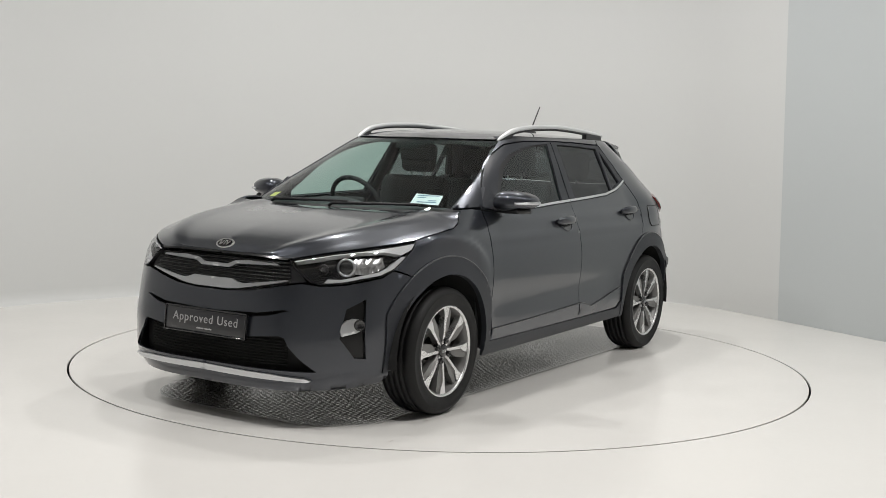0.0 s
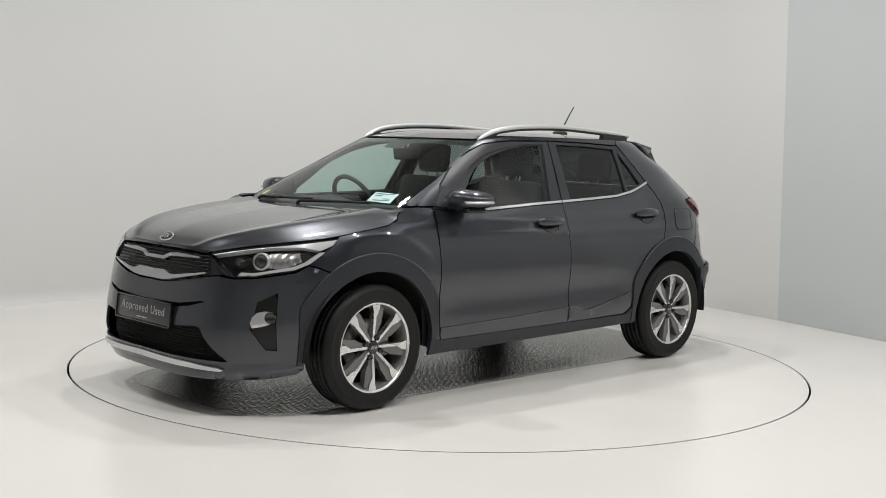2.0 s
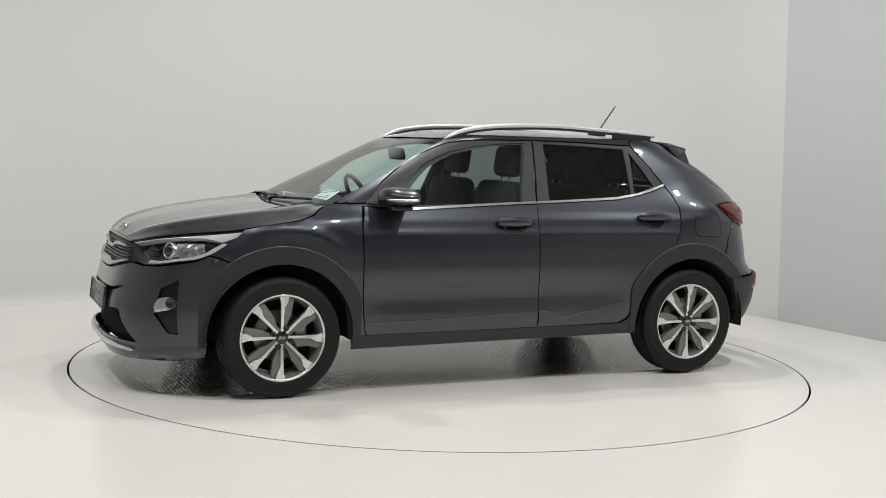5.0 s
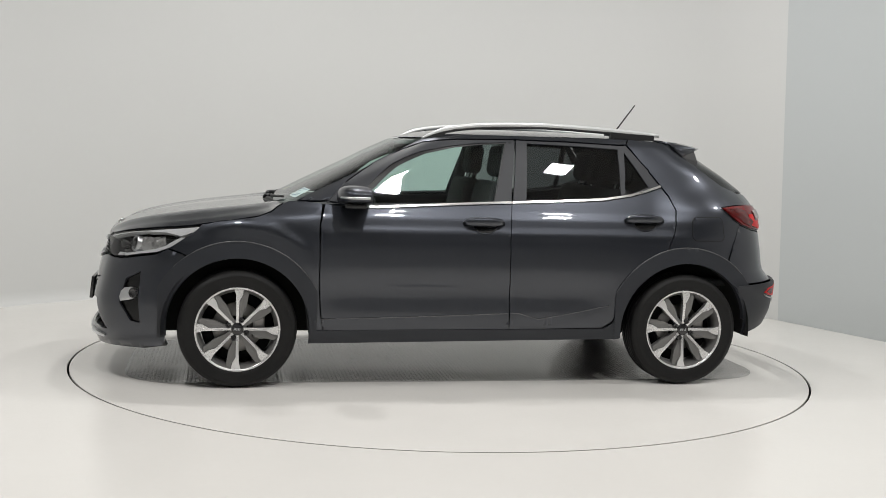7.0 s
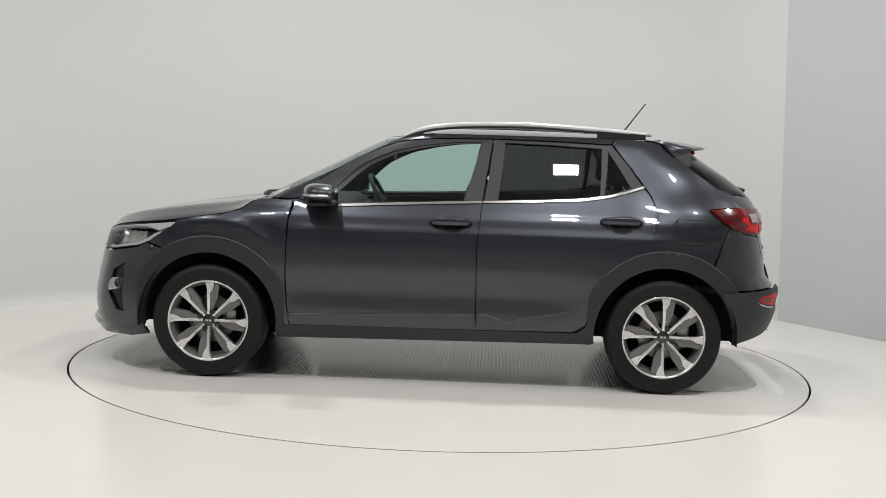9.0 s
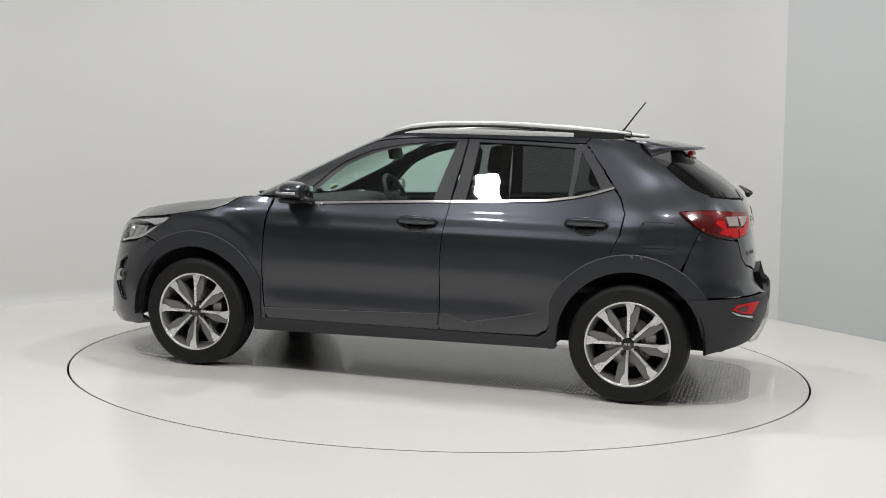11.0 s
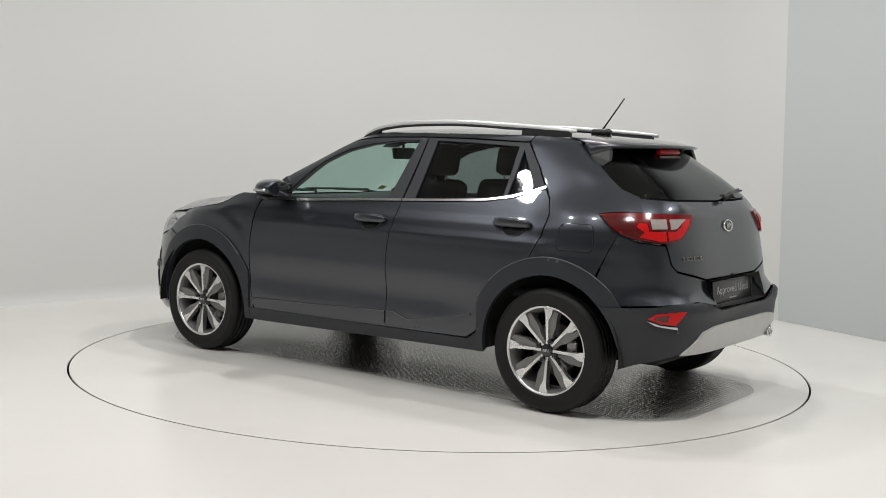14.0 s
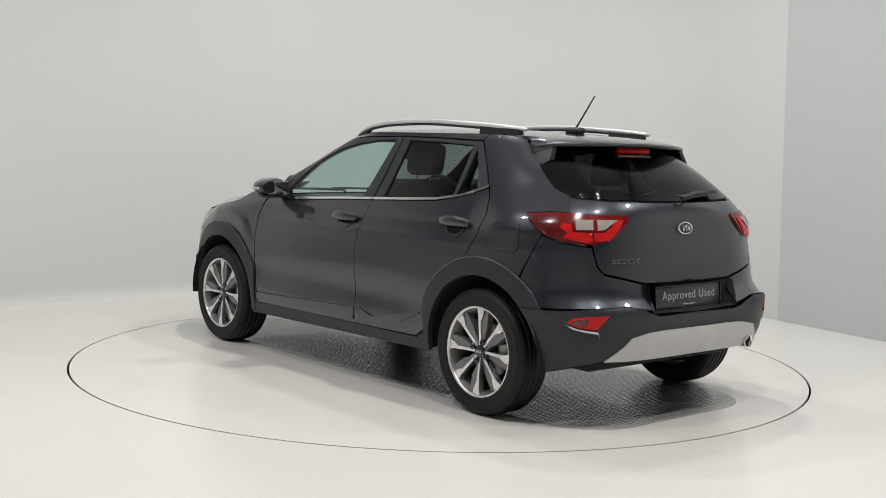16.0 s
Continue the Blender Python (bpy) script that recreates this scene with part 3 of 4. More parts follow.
pair("sill", LOW, loop(LOW, (.905, .322), (-.80, .332), (-.868, .375), (-.893, .268), (.905, .245)), CLAD, label="dark satin sill", off=.006)
for cx, a0, a1, b0, b1 in ((FX, 187, -7, 153, 44), (RX, 172, -7, 154, 26)):
    outer = [(min(max(x, .858 if cx > 0 else -1.72), 1.72 if cx > 0 else -.86), z) for x, z in arc(cx, TR, a1, a0, 28)]
    ring = arc(cx, AR - .004, a0, a1, 28) + outer
    pair("arch_trim", LOW, on(LOW, *ring), CLAD, label="satin wheel arch trim", off=.009, rim=.03, gap=0, cell=.018)
    for s in (1, -1):
        bm = bmesh.new()
        bead = [Vector(LOW.at(r, z) + .009 * LOW.normal(r, z)) * Vector((1, s, 1)) for r, z in on(LOW, *arc(cx, TR - .002, b0, b1, 40))]
        rod(bm, bead, [.0012] * 6 + [.0034] * (len(bead) - 12) + [.0012] * 6, 6)
        part("arch_bead", bm, EDGE_HIGHLIGHT, car, "thin raised bead along the wheel arch trim, lightened as its highlight")

# window frames and panes
FG_IN = loop(UP, (.64, 1.022), (.535, 1.117), (.47, 1.182), (.404, 1.237), (.32, 1.278), (.24, 1.312), (.076, 1.35), (-.08, 1.372), (-.236, 1.382), (-.190, 1.22), (-.146, 1.048))
FG = loop(UP, (.67, 1.02), (.570, 1.125), (.505, 1.190), (.438, 1.246), (.352, 1.289), (.262, 1.324), (.09, 1.360), (-.08, 1.380), (-.245, 1.389), (-.198, 1.22), (-.150, 1.044))
RG = loop(UP, (-.369, 1.386), (-.65, 1.380), (-.925, 1.367), (-.917, 1.092), (-.80, 1.078), (-.339, 1.056))
QG = loop(UP, (-.962, 1.352), (-1.093, 1.149), (-.942, 1.099))
ff = loop(UP, (.80, 1.032), (.692, 1.142), (.61, 1.198), (.527, 1.251), (.445, 1.294), (.362, 1.331), (.248, 1.374), (.15, 1.388), (.04, 1.397), (-.30, 1.404), (-.275, 1.22), (-.25, 1.036), (.22, 1.013), (.53, .996))
rf = loop(UP, (-.305, 1.404), (-.62, 1.400), (-.937, 1.390), (-.978, 1.391), (-1.07, 1.282), (-1.168, 1.153), (-.97, 1.095), (-.80, 1.068), (-.53, 1.052), (-.255, 1.038), (-.28, 1.22))
for i, s in enumerate((1, -1)):
    panel("window_frame", UP, ff, CLAD, front_doors[i], side=s, holes=[FG], off=.0, rim=.02)
    panel("window_frame", UP, rf, CLAD, rear_doors[i], side=s, holes=[RG, QG], off=.0, rim=.02)
    panel("window_seal", UP, FG, BLACK, front_doors[i], "black rubber seal", side=s, holes=[FG_IN], off=-.006, rim=0, gap=0, cell=.02)
    for g, mat, par in ((FG, SIDE_GLASS, front_doors[i]), (RG, DARK_GLASS, rear_doors[i]), (QG, DARK_GLASS, rear_doors[i])):
        o = panel("window_pane", UP, g, mat, par, "green tinted pane" if mat is SIDE_GLASS else "dark privacy pane", side=s, off=-.010, rim=0, gap=-.004)
        o.visible_shadow = False
    for pts, par in (([(.66, 1.000), (.53, .998), (.22, 1.015), (-.02, 1.028), (-.247, 1.038)], front_doors[i]), ([(-.253, 1.038), (-.53, 1.051), (-.80, 1.066), (-.97, 1.092), (-1.07, 1.118), (-1.165, 1.150)], rear_doors[i])):
        bm = bmesh.new()
        sheet(bm, LOW, on(LOW, *pts) + on(LOW, *[(x, z + .013) for x, z in pts[::-1]]), off=.005, rim=.012, gap=0, side=s)
        part("waist_strip", bm, CHROME, par, "bright chrome waist strip")
    # handles: a bar over a flat black oval that paints the recess's shade
    for hx, hz, par in ((-.078, .925, front_doors[i]), (-1.035, .955, rear_doors[i])):
        bm = bmesh.new()
        prof = [(-.115, 0), (-.09, .020), (-.03, .030), (.05, .030), (.095, .022), (.118, 0)]
        pts = []
        for dx, o in prof:
            r = LOW.run_x(hx + dx, hz)
            pts.append(Vector(LOW.at(r, hz) + (o + .004) * LOW.normal(r, hz)) * Vector((1, s, 1)))
        rod(bm, pts, [.008, .014, .017, .017, .014, .008], 12, 1.55)
        part("door_handle", bm, PAINT, par, "body coloured bar handle")
        ov = on(LOW, *[(hx - .004 + .068 * math.cos(a), hz - .016 + .040 * math.sin(a)) for a in np.linspace(0, 2 * math.pi, 28)[:-1]])
        bm = bmesh.new()
        sheet(bm, LOW, ov, off=.002, rim=0, gap=0, side=s, cell=.014)
        cup = part("cup_shade", bm, GLOSS, par, "flat black oval painting the finger cup's shade")
        bm = bmesh.new()
        rim_pts = [Vector(LOW.at(*q) + .003 * LOW.normal(*q)) * Vector((1, s, 1)) for q in ov]
        rod(bm, rim_pts + rim_pts[:1], .0032, 6)
        part("cup_rim", bm, PAINT, cup)
    # raised moulding at the foot of the doors
    for pts, par in (([(.834, .384), (.37, .395), (-.226, .418)], front_doors[i]), ([(-.236, .42), (-.29, .418), (-.40, .385), (-.60, .42), (-.82, .466)], rear_doors[i])):
        bm = bmesh.new()
        sheet(bm, LOW, on(LOW, *pts) + on(LOW, *[(x, .345 if x > -.5 else (.365 if x > -.7 else .458)) for x, z in pts[::-1]]), off=.006, rim=.007, gap=0, side=s, cell=.03)
        part("door_moulding", bm, PAINT, par)
        bm = bmesh.new()
        rod(bm, [Vector(LOW.at(r, z) + .006 * LOW.normal(r, z)) * Vector((1, s, 1)) for r, z in on(LOW, *pts)], .0028, 6)
        part("moulding_crease", bm, EDGE_HIGHLIGHT, par)
    # fuel flap outline
    if s > 0:
        fl = [(-1.345, .985), (-1.50, .985), (-1.515, .965), (-1.525, .87), (-1.51, .85), (-1.34, .85), (-1.322, .87), (-1.328, .965)]
        panel("fuel_flap", LOW, on(LOW, *fl), PAINT, quarters[0], off=.0025, rim=.006, gap=.001, side=s)
        bm = bmesh.new()
        ring = [Vector(LOW.at(*q) + .0015 * LOW.normal(*q)) for q in dense(on(LOW, *fl))]
        rod(bm, ring + ring[:1], .0028, 5)
        part("flap_gap", bm, DARK, quarters[0])

# roof side frames, windscreen, rear window
frame_line = [(.80, 1.036), (.692, 1.146), (.61, 1.202), (.527, 1.255), (.445, 1.298), (.362, 1.335), (.248, 1.378), (.15, 1.392), (.04, 1.401), (-.30, 1.408), (-.62, 1.405), (-.937, 1.395), (-.98, 1.397)]
screen_side = [("y", .672, 1.03), ("y", .663, 1.075), ("y", .633, 1.17), ("y", .587, 1.27), ("y", .526, 1.385), ("y", .512, 1.40)]
sf = on(UP, *screen_side) + on(UP, (.20, 1.424), (-.3, 1.428), (-.998, 1.428)) + on(UP, *frame_line[::-1])
pair("roof_side_frame", UP, sf, PAINT, gap=.001, cell=.014)
ws = on(UP, ("y", 0, 1.012), ("y", .37, 1.012), ("y", .60, 1.014), *screen_side, ("y", .30, 1.400), ("y", 0, 1.402))
windscreen = panel("windscreen", UP, ws, WS_GLASS, car, "green tinted windscreen", centre=True, off=-.004, rim=0)
windscreen.visible_shadow = False
band = on(UP, ("y", 0, 1.402), ("y", .30, 1.400), ("y", .508, 1.398), ("y", .522, 1.385), ("y", .515, 1.368), ("y", .30, 1.378), ("y", .10, 1.375), ("y", .08, 1.345), ("y", 0, 1.343))
panel("screen_frit", UP, band, GLOSS, windscreen, "black edge band", centre=True, off=-.008, rim=0, gap=0)
gate_side = [(-1.30, 1.380), (-1.366, 1.322), (-1.43, 1.270), (-1.494, 1.220), (-1.575, 1.163), (-1.668, 1.128)]
bl = on(UP, *gate_side, ("r", .52, 1.120), ("r", .193, 1.112), ("r", 0, 1.111), ("r", 0, 1.385), ("r", .30, 1.385))
rear_window = panel("rear_window", UP, bl, glass("dark_rear_glass", (.07, .075, .078)), car, "dark privacy rear window", centre=True, off=.0, rim=0)
rear_window.visible_shadow = False
frit = on(UP, *gate_side, ("r", .52, 1.120), ("r", .193, 1.112), ("r", 0, 1.111), ("r", 0, 1.135), ("r", .3, 1.14), ("r", .47, 1.155), ("r", .50, 1.20), ("r", .47, 1.26), ("r", .42, 1.33), ("r", .3, 1.345), ("r", 0, 1.348), ("r", 0, 1.385), ("r", .30, 1.385))
panel("window_frit", UP, frit, GLOSS, rear_window, "black edge band", centre=True, off=-.006, rim=0, gap=0)
gate = on(LOW, ("r", 0, 1.106), ("r", .193, 1.107), ("r", .50, 1.114), (-1.668, 1.124), (-1.72, 1.05), (-1.78, .96), ("r", .63, .900), ("r", .615, .80), ("r", .588, .768), ("r", .497, .748), ("r", .33, .713), ("r", 0, .71))
tailgate = panel("tailgate", LOW, gate, PAINT, car, centre=True, gap=.003)

# bonnet: from a crowned middle line down to the lamp and wing edges
SPINE = smooth_curve((1.10, 1.004), (1.24, .998), (1.29, .992), (1.53, .964), (1.70, .938), (1.84, .908), (1.97, .860), (2.02, .822), (2.05, .80))
edge = on(LOW, ("y", .001, .818), ("y", .20, .818), ("y", .41, .810), ("y", .46, .818), ("y", .604, .849), (1.72, .869), (1.56, .886), (1.488, .897), (1.40, .913), (1.32, .925), (1.19, .946), (1.118, .972), (1.085, 1.0), (1.05, 1.018))
ez = np.array(edge)
el = np.concatenate([[0], np.cumsum(np.hypot(*np.diff(ez, axis=0).T))])
qs = np.linspace(0, el[-1], 90)
er, eh = np.interp(qs, el, ez[:, 0]), np.interp(qs, el, ez[:, 1])
B = LOW.at(er, eh)
bm = bmesh.new()
W_ = np.linspace(0, 1, 26)
for s in (1, -1):
    rows = []
    for b in B:
        ax = min(b[0] + .17 * b[1] ** 2, 2.022)
        az = float(SPINE(ax))
        row = []
        for w in W_:
            x, y = ax + (b[0] - ax) * w, b[1] * w
            z = az + (b[2] - az) * (.10 * w ** 2 + .90 * w ** 8)
            amp = float(step(.15, .6, b[1]))
            z += amp * (.014 * math.exp(-((w - .74) / .10) ** 2) - .003 * math.exp(-((w - .90) / .05) ** 2))
            row.append(bm.verts.new((x, y * s, z)))
        rows.append(row)
    for p, q in zip(rows, rows[1:]):
        for k in range(len(W_) - 1):
            f = (p[k], p[k + 1], q[k + 1], q[k])
            bm.faces.new(f[::-1] if s > 0 else f)
    low = [bm.verts.new(r[-1].co + Vector((0, -.012 * s, -.016))) for r in rows]
    top = [bm.verts.new(r[-1].co) for r in rows]
    for k in range(len(rows) - 1):
        f = (top[k], low[k], low[k + 1], top[k + 1])
        bm.faces.new(f if s > 0 else f[::-1])
bmesh.ops.remove_doubles(bm, verts=[v for v in bm.verts if abs(v.co.y) < 1e-4], dist=1e-4)
bonnet = part("bonnet", bm, PAINT, car)

# cowl and wipers
bm = bmesh.new()
for s in (1, -1):
    rows = []
    for y in np.linspace(0, .70, 12):
        xa, xb = 1.20 - .30 * y ** 2, 1.09 - .34 * y ** 2
        rows.append([bm.verts.new(p) for p in ((xa, y * s, .975), (xa - .03, y * s, .998), (xb - .02, y * s, 1.012), (xb - .06, y * s, 1.014))])
    for p, q in zip(rows, rows[1:]):
        for k in range(3):
            f = (p[k], q[k], q[k + 1], p[k + 1])
            bm.faces.new(f if s > 0 else f[::-1])
bmesh.ops.remove_doubles(bm, verts=list(bm.verts), dist=1e-4)
part("cowl", bm, BLACK, car, "black plastic cowl")
for y0, y1 in ((-.50, .08), (-.02, .50)):
    bm = bmesh.new()
    n = 10
    pts = [(1.115 - .30 * ((y0 + (y1 - y0) * k / n) ** 2), y0 + (y1 - y0) * k / n, 1.028 + .012 * k / n) for k in range(n + 1)]
    rod(bm, pts, .008, 6)
    rod(bm, [(1.13 - .3 * y0 ** 2, y0 - .02, 1.008), (1.12 - .3 * y0 ** 2, y0, 1.026), pts[n // 2]], .010, 6)
    part("wiper", bm, BLACK, car, "black windscreen wiper")

# roof, rails, aerial, spoiler
ROOF = smooth_curve((-1.56, 1.385), (-1.45, 1.412), (-1.3, 1.434), (-1.1, 1.448), (-.7, 1.463), (-.35, 1.467), (-.1, 1.463), (.1, 1.450), (.25, 1.428), (.336, 1.404), (.4, 1.385))
runs = np.linspace(0, UP.length, 110)
ze = np.interp(runs, [0, UP.run_y(.49, 1.40), UP.run_x(.1, 1.42), UP.run_x(-1.0, 1.42), UP.run_x(-1.30, 1.40), UP.length], [1.404, 1.404, 1.428, 1.430, 1.402, 1.398])
E_ = UP.at(runs, ze)
bm = bmesh.new()
for s in (1, -1):
    rows = []
    for b in E_:
        ax = b[0] + .20 * b[1] ** 2 * float(np.interp(b[0], [-1.2, .2], [-1, 1]))
        az = max(float(ROOF(ax)), b[2])
        rows.append([bm.verts.new((ax + (b[0] - ax) * w, b[1] * w * s, az + (b[2] - az) * (.6 * w ** 2 + .4 * w ** 5))) for w in np.linspace(0, 1, 16)])
    for p, q in zip(rows, rows[1:]):
        for k in range(15):
            f = (p[k], p[k + 1], q[k + 1], q[k])
            bm.faces.new(f[::-1] if s > 0 else f)
bmesh.ops.remove_doubles(bm, verts=[v for v in bm.verts if abs(v.co.y) < 1e-3], dist=1e-4)
roof = part("roof", bm, PAINT, car)
bm = bmesh.new()
for s in (1, -1):
    for a, b in zip(E_[20:-25], E_[21:-24]):
        va = [bm.verts.new(p) for p in ((a[0], a[1] * s * .97, a[2] - .03), (b[0], b[1] * s * .97, b[2] - .03), (b[0], 0, float(ROOF(b[0])) - .03), (a[0], 0, float(ROOF(a[0])) - .03))]
        bm.faces.new(va)
part("headlining", bm, LINING, car, "grey headlining")
RAIL = [(.245, .512, 1.404), (.19, .518, 1.430), (.11, .525, 1.460), (0, .530, 1.480), (-.16, .534, 1.494), (-.46, .536, 1.502), (-.80, .528, 1.490), (-1.05, .512, 1.476), (-1.215, .496, 1.464)]
rc = [smooth_curve(*[(i, p[k]) for i, p in enumerate(RAIL)]) for k in range(3)]
ts = np.linspace(0, len(RAIL) - 1, 40)
for s in (1, -1):
    bm = bmesh.new()
    pts = [(float(rc[0](t)), s * float(rc[1](t)), float(rc[2](t)) - .008) for t in ts]
    rod(bm, pts, list(np.interp(ts, [0, .6, 2, 7, 8], [.005, .014, .018, .017, .013])), 10, .85)
    rail = part("roof_rail", bm, RAIL_SILVER, car, "satin silver roof rail")
    for i0, i1, low in ((0, 13, .030), (31, 38, .030)):
        bm = bmesh.new()
        vs = []
        for t in ts[i0:i1 + 1]:
            x, y, z = (float(c(t)) for c in rc)
            ztop = z - .012
            zb = float(1.430 if x < .12 else 1.402 + (.12 - x) * -.2)
            taper = np.clip((t - ts[i0]) * 3, 0, 1) * (1 if i0 else np.clip((ts[i1] - t) * .9, 0, 1))
            zb = min(ztop - .002, ztop - (ztop - min(zb, ztop)) * (1 if i0 else max(taper, .15)))
            vs.append([bm.verts.new((x, s * (y + dy), zz)) for dy, zz in ((.014, ztop), (.016, zb - .006), (-.018, zb - .002), (-.014, ztop))])
        for a, b in zip(vs, vs[1:]):
            for k in range(4):
                bm.faces.new((a[k], b[k], b[(k + 1) % 4], a[(k + 1) % 4]))
        bm.faces.new(vs[0]), bm.faces.new(vs[-1])
        bmesh.ops.recalc_face_normals(bm, faces=list(bm.faces))
        part("rail_foot", bm, BLACK, rail, "black rail foot", False)
    bm = bmesh.new()
    rod(bm, [(float(rc[0](t)), s * (float(rc[1](t)) + .004), float(rc[2](t)) - .022) for t in ts[3:39]], .011, 8, .8)
    part("rail_underside", bm, BLACK, rail, "black rail underside")
bm = bmesh.new()
box(bm, (.125, .052, .042), pose(-1.10, 0, 1.462), .019, 3)
aerial = part("aerial", bm, BLACK, car, "short black roof aerial")
bm = bmesh.new()
rod(bm, [(-1.10, 0, 1.47), (-1.12, 0, 1.497), (-1.236, 0, 1.655)], [.008, .0052, .0042], 8)
part("mast", bm, BLACK, aerial)
bm = bmesh.new()
for s in (1, -1):
    rows = []
    for y in np.linspace(0, .535, 14):
        x0 = -1.30 + .05 * (y / .535) ** 4
        x1 = -1.60 + .16 * (y / .535) ** 2.4
        zt0, zt1 = 1.434 - .012 * (y / .535) ** 2 - .02 * (y / .535) ** 6, 1.396 - .010 * (y / .535) ** 2
        rows.append([bm.verts.new(p) for p in ((x0, y * s, zt0 + .001), ((x0 + x1) / 2, y * s, (zt0 + zt1) / 2 + .009), (x1 + .02, y * s, zt1 + .004), (x1, y * s, zt1 - .004), (x1 + .012, y * s, zt1 - .016), (x1 + .09, y * s, zt1 - .022), (x0 - .05, y * s, zt0 - .04))])
    for p, q in zip(rows, rows[1:]):
        for k in range(6):
            f = (p[k], q[k], q[k + 1], p[k + 1])
            bm.faces.new(f[::-1] if s > 0 else f)
    bm.faces.new(rows[-1][::-1] if s < 0 else rows[-1])
bmesh.ops.remove_doubles(bm, verts=list(bm.verts), dist=1e-4)
bmesh.ops.recalc_face_normals(bm, faces=list(bm.faces))
spoiler = part("roof_spoiler", bm, PAINT, car)
for s in (1, -1):
    bm = bmesh.new()
    side_line = [(-1.26, 1.408), (-1.36, 1.396), (-1.435, 1.372), (-1.442, 1.358), (-1.45, 1.305), (-1.425, 1.27), (-1.345, 1.335)]
    wide = (.522, .528, .528, .528, .556, .598, .568)
    far = [bm.verts.new((x, s * w, z)) for (x, z), w in zip(side_line, wide)]
    near = [bm.verts.new((x, s * (w - .03), z)) for (x, z), w in zip(side_line, wide)]
    bm.faces.new(far), bm.faces.new(near)
    for k in range(7):
        bm.faces.new((far[k], far[(k + 1) % 7], near[(k + 1) % 7], near[k]))
    bmesh.ops.recalc_face_normals(bm, faces=list(bm.faces))
    part("spoiler_fin", bm, BLACK, spoiler, "black side fin", False)
    bm = bmesh.new()
    cheek = [(-1.18, .520, 1.426), (-1.26, .532, 1.409), (-1.345, .572, 1.337), (-1.385, .556, 1.350), (-1.442, .533, 1.372), (-1.438, .526, 1.386), (-1.32, .508, 1.418)]
    hub_out = bm.verts.new((-1.335, s * .540, 1.388))
    hub_in = bm.verts.new((-1.335, s * .490, 1.380))
    out = [bm.verts.new((x, s * y, z)) for x, y, z in cheek]
    back = [bm.verts.new((x, s * (y - .035), z - .006)) for x, y, z in cheek]
    for k in range(7):
        j = (k + 1) % 7
        bm.faces.new((hub_out, out[k], out[j]))
        bm.faces.new((hub_in, back[j], back[k]))
        bm.faces.new((out[k], back[k], back[j], out[j]))
    bmesh.ops.recalc_face_normals(bm, faces=list(bm.faces))
    part("spoiler_cheek", bm, PAINT, spoiler)
bm = bmesh.new()
box(bm, (.03, .25, .026), pose(-1.520, 0, 1.359, 0, 20), .006)
part("high_brake_light", bm, RED, spoiler, "red high brake light")
bm = bmesh.new()
for k in range(11):
    w = .014 + .006 * ((k * 5) % 3)
    box(bm, (.004, w, .011), pose(float(TAIL(1.334)) - .004, .125 - .024 * k, 1.334, 0, 52))
part("web_lettering", bm, LETTER, rear_window, "row of small white bars", False)

# tail
lampo = on(LOW, (-1.528, 1.037), (-1.60, 1.046), (-1.695, 1.051), (-1.80, 1.047), ("r", .42, 1.043), ("r", .415, 1.030), ("r", .475, .972), ("r", .535, .924), ("r", .60, .909), ("r", .655, .906), (-1.723, .922), (-1.66, .943), (-1.605, .974))
white1 = on(LOW, (-1.752, 1.018), (-1.803, 1.020), (-1.815, .972), (-1.768, .970))
white2 = on(LOW, (-1.812, 1.020), (-1.850, 1.021), (-1.838, .974), (-1.825, .970))
glow_low = on(LOW, (-1.715, 1.000), (-1.745, .998), (-1.760, .962), (-1.815, .960)) + on(LOW, ("r", .628, .960), ("r", .628, .918), ("r", .655, .913)) + on(LOW, (-1.735, .934), (-1.700, .962))
glow_in = on(LOW, ("r", .618, .960), ("r", .570, .962), ("r", .535, .985), ("r", .500, 1.020), ("r", .455, 1.022), ("r", .500, .968), ("r", .545, .928), ("r", .618, .917))
dark = on(LOW, (-1.545, 1.026), (-1.625, 1.034), (-1.69, 1.02), (-1.70, .985), (-1.745, .957), (-1.725, .933), (-1.665, .952), (-1.61, .982))
for s in (1, -1):
    tl = panel("tail_light", LOW, lampo, RED_DEEP, car, "red wraparound tail light with clear reversing lens", side=s, off=.009, rim=.02, gap=0, cell=.018, rise=lambda r, z: .006 * np.exp(-((z - .985) / .03) ** 2))
    panel("dark_lens", LOW, dark, RED_DARK, tl, "dark red outer lens", side=s, off=.0135, rim=0, gap=0, cell=.018, rise=lambda r, z: .006 * np.exp(-((z - .985) / .03) ** 2))
    for glow in (glow_low, glow_in):
        panel("red_lens", LOW, glow, RED, tl, "bright red inner lens", side=s, off=.0130, rim=.002, gap=0, cell=.014, rise=lambda r, z: .006 * np.exp(-((z - .985) / .03) ** 2) + .0006 * np.sin(r * 420))
    for wo in (white1, white2):
        panel("reversing_lens", LOW, wo, CLEAR_LENS, tl, "clear reversing lens", side=s, off=.0165, rim=.004, gap=0, cell=.014, rise=lambda r, z: .006 * np.exp(-((z - .985) / .03) ** 2) + .0008 * np.sin(z * 700))
    edge_strip = on(LOW, (-1.520, 1.036), (-1.603, .966), (-1.66, .935), (-1.723, .914), ("r", .655, .898), ("r", .655, .905), (-1.723, .921), (-1.66, .942), (-1.605, .973), (-1.527, 1.036))
    panel("lamp_edge", LOW, edge_strip, GLOSS, tl, "glossy lower edge", side=s, off=.004, rim=.01, gap=0, cell=.02)
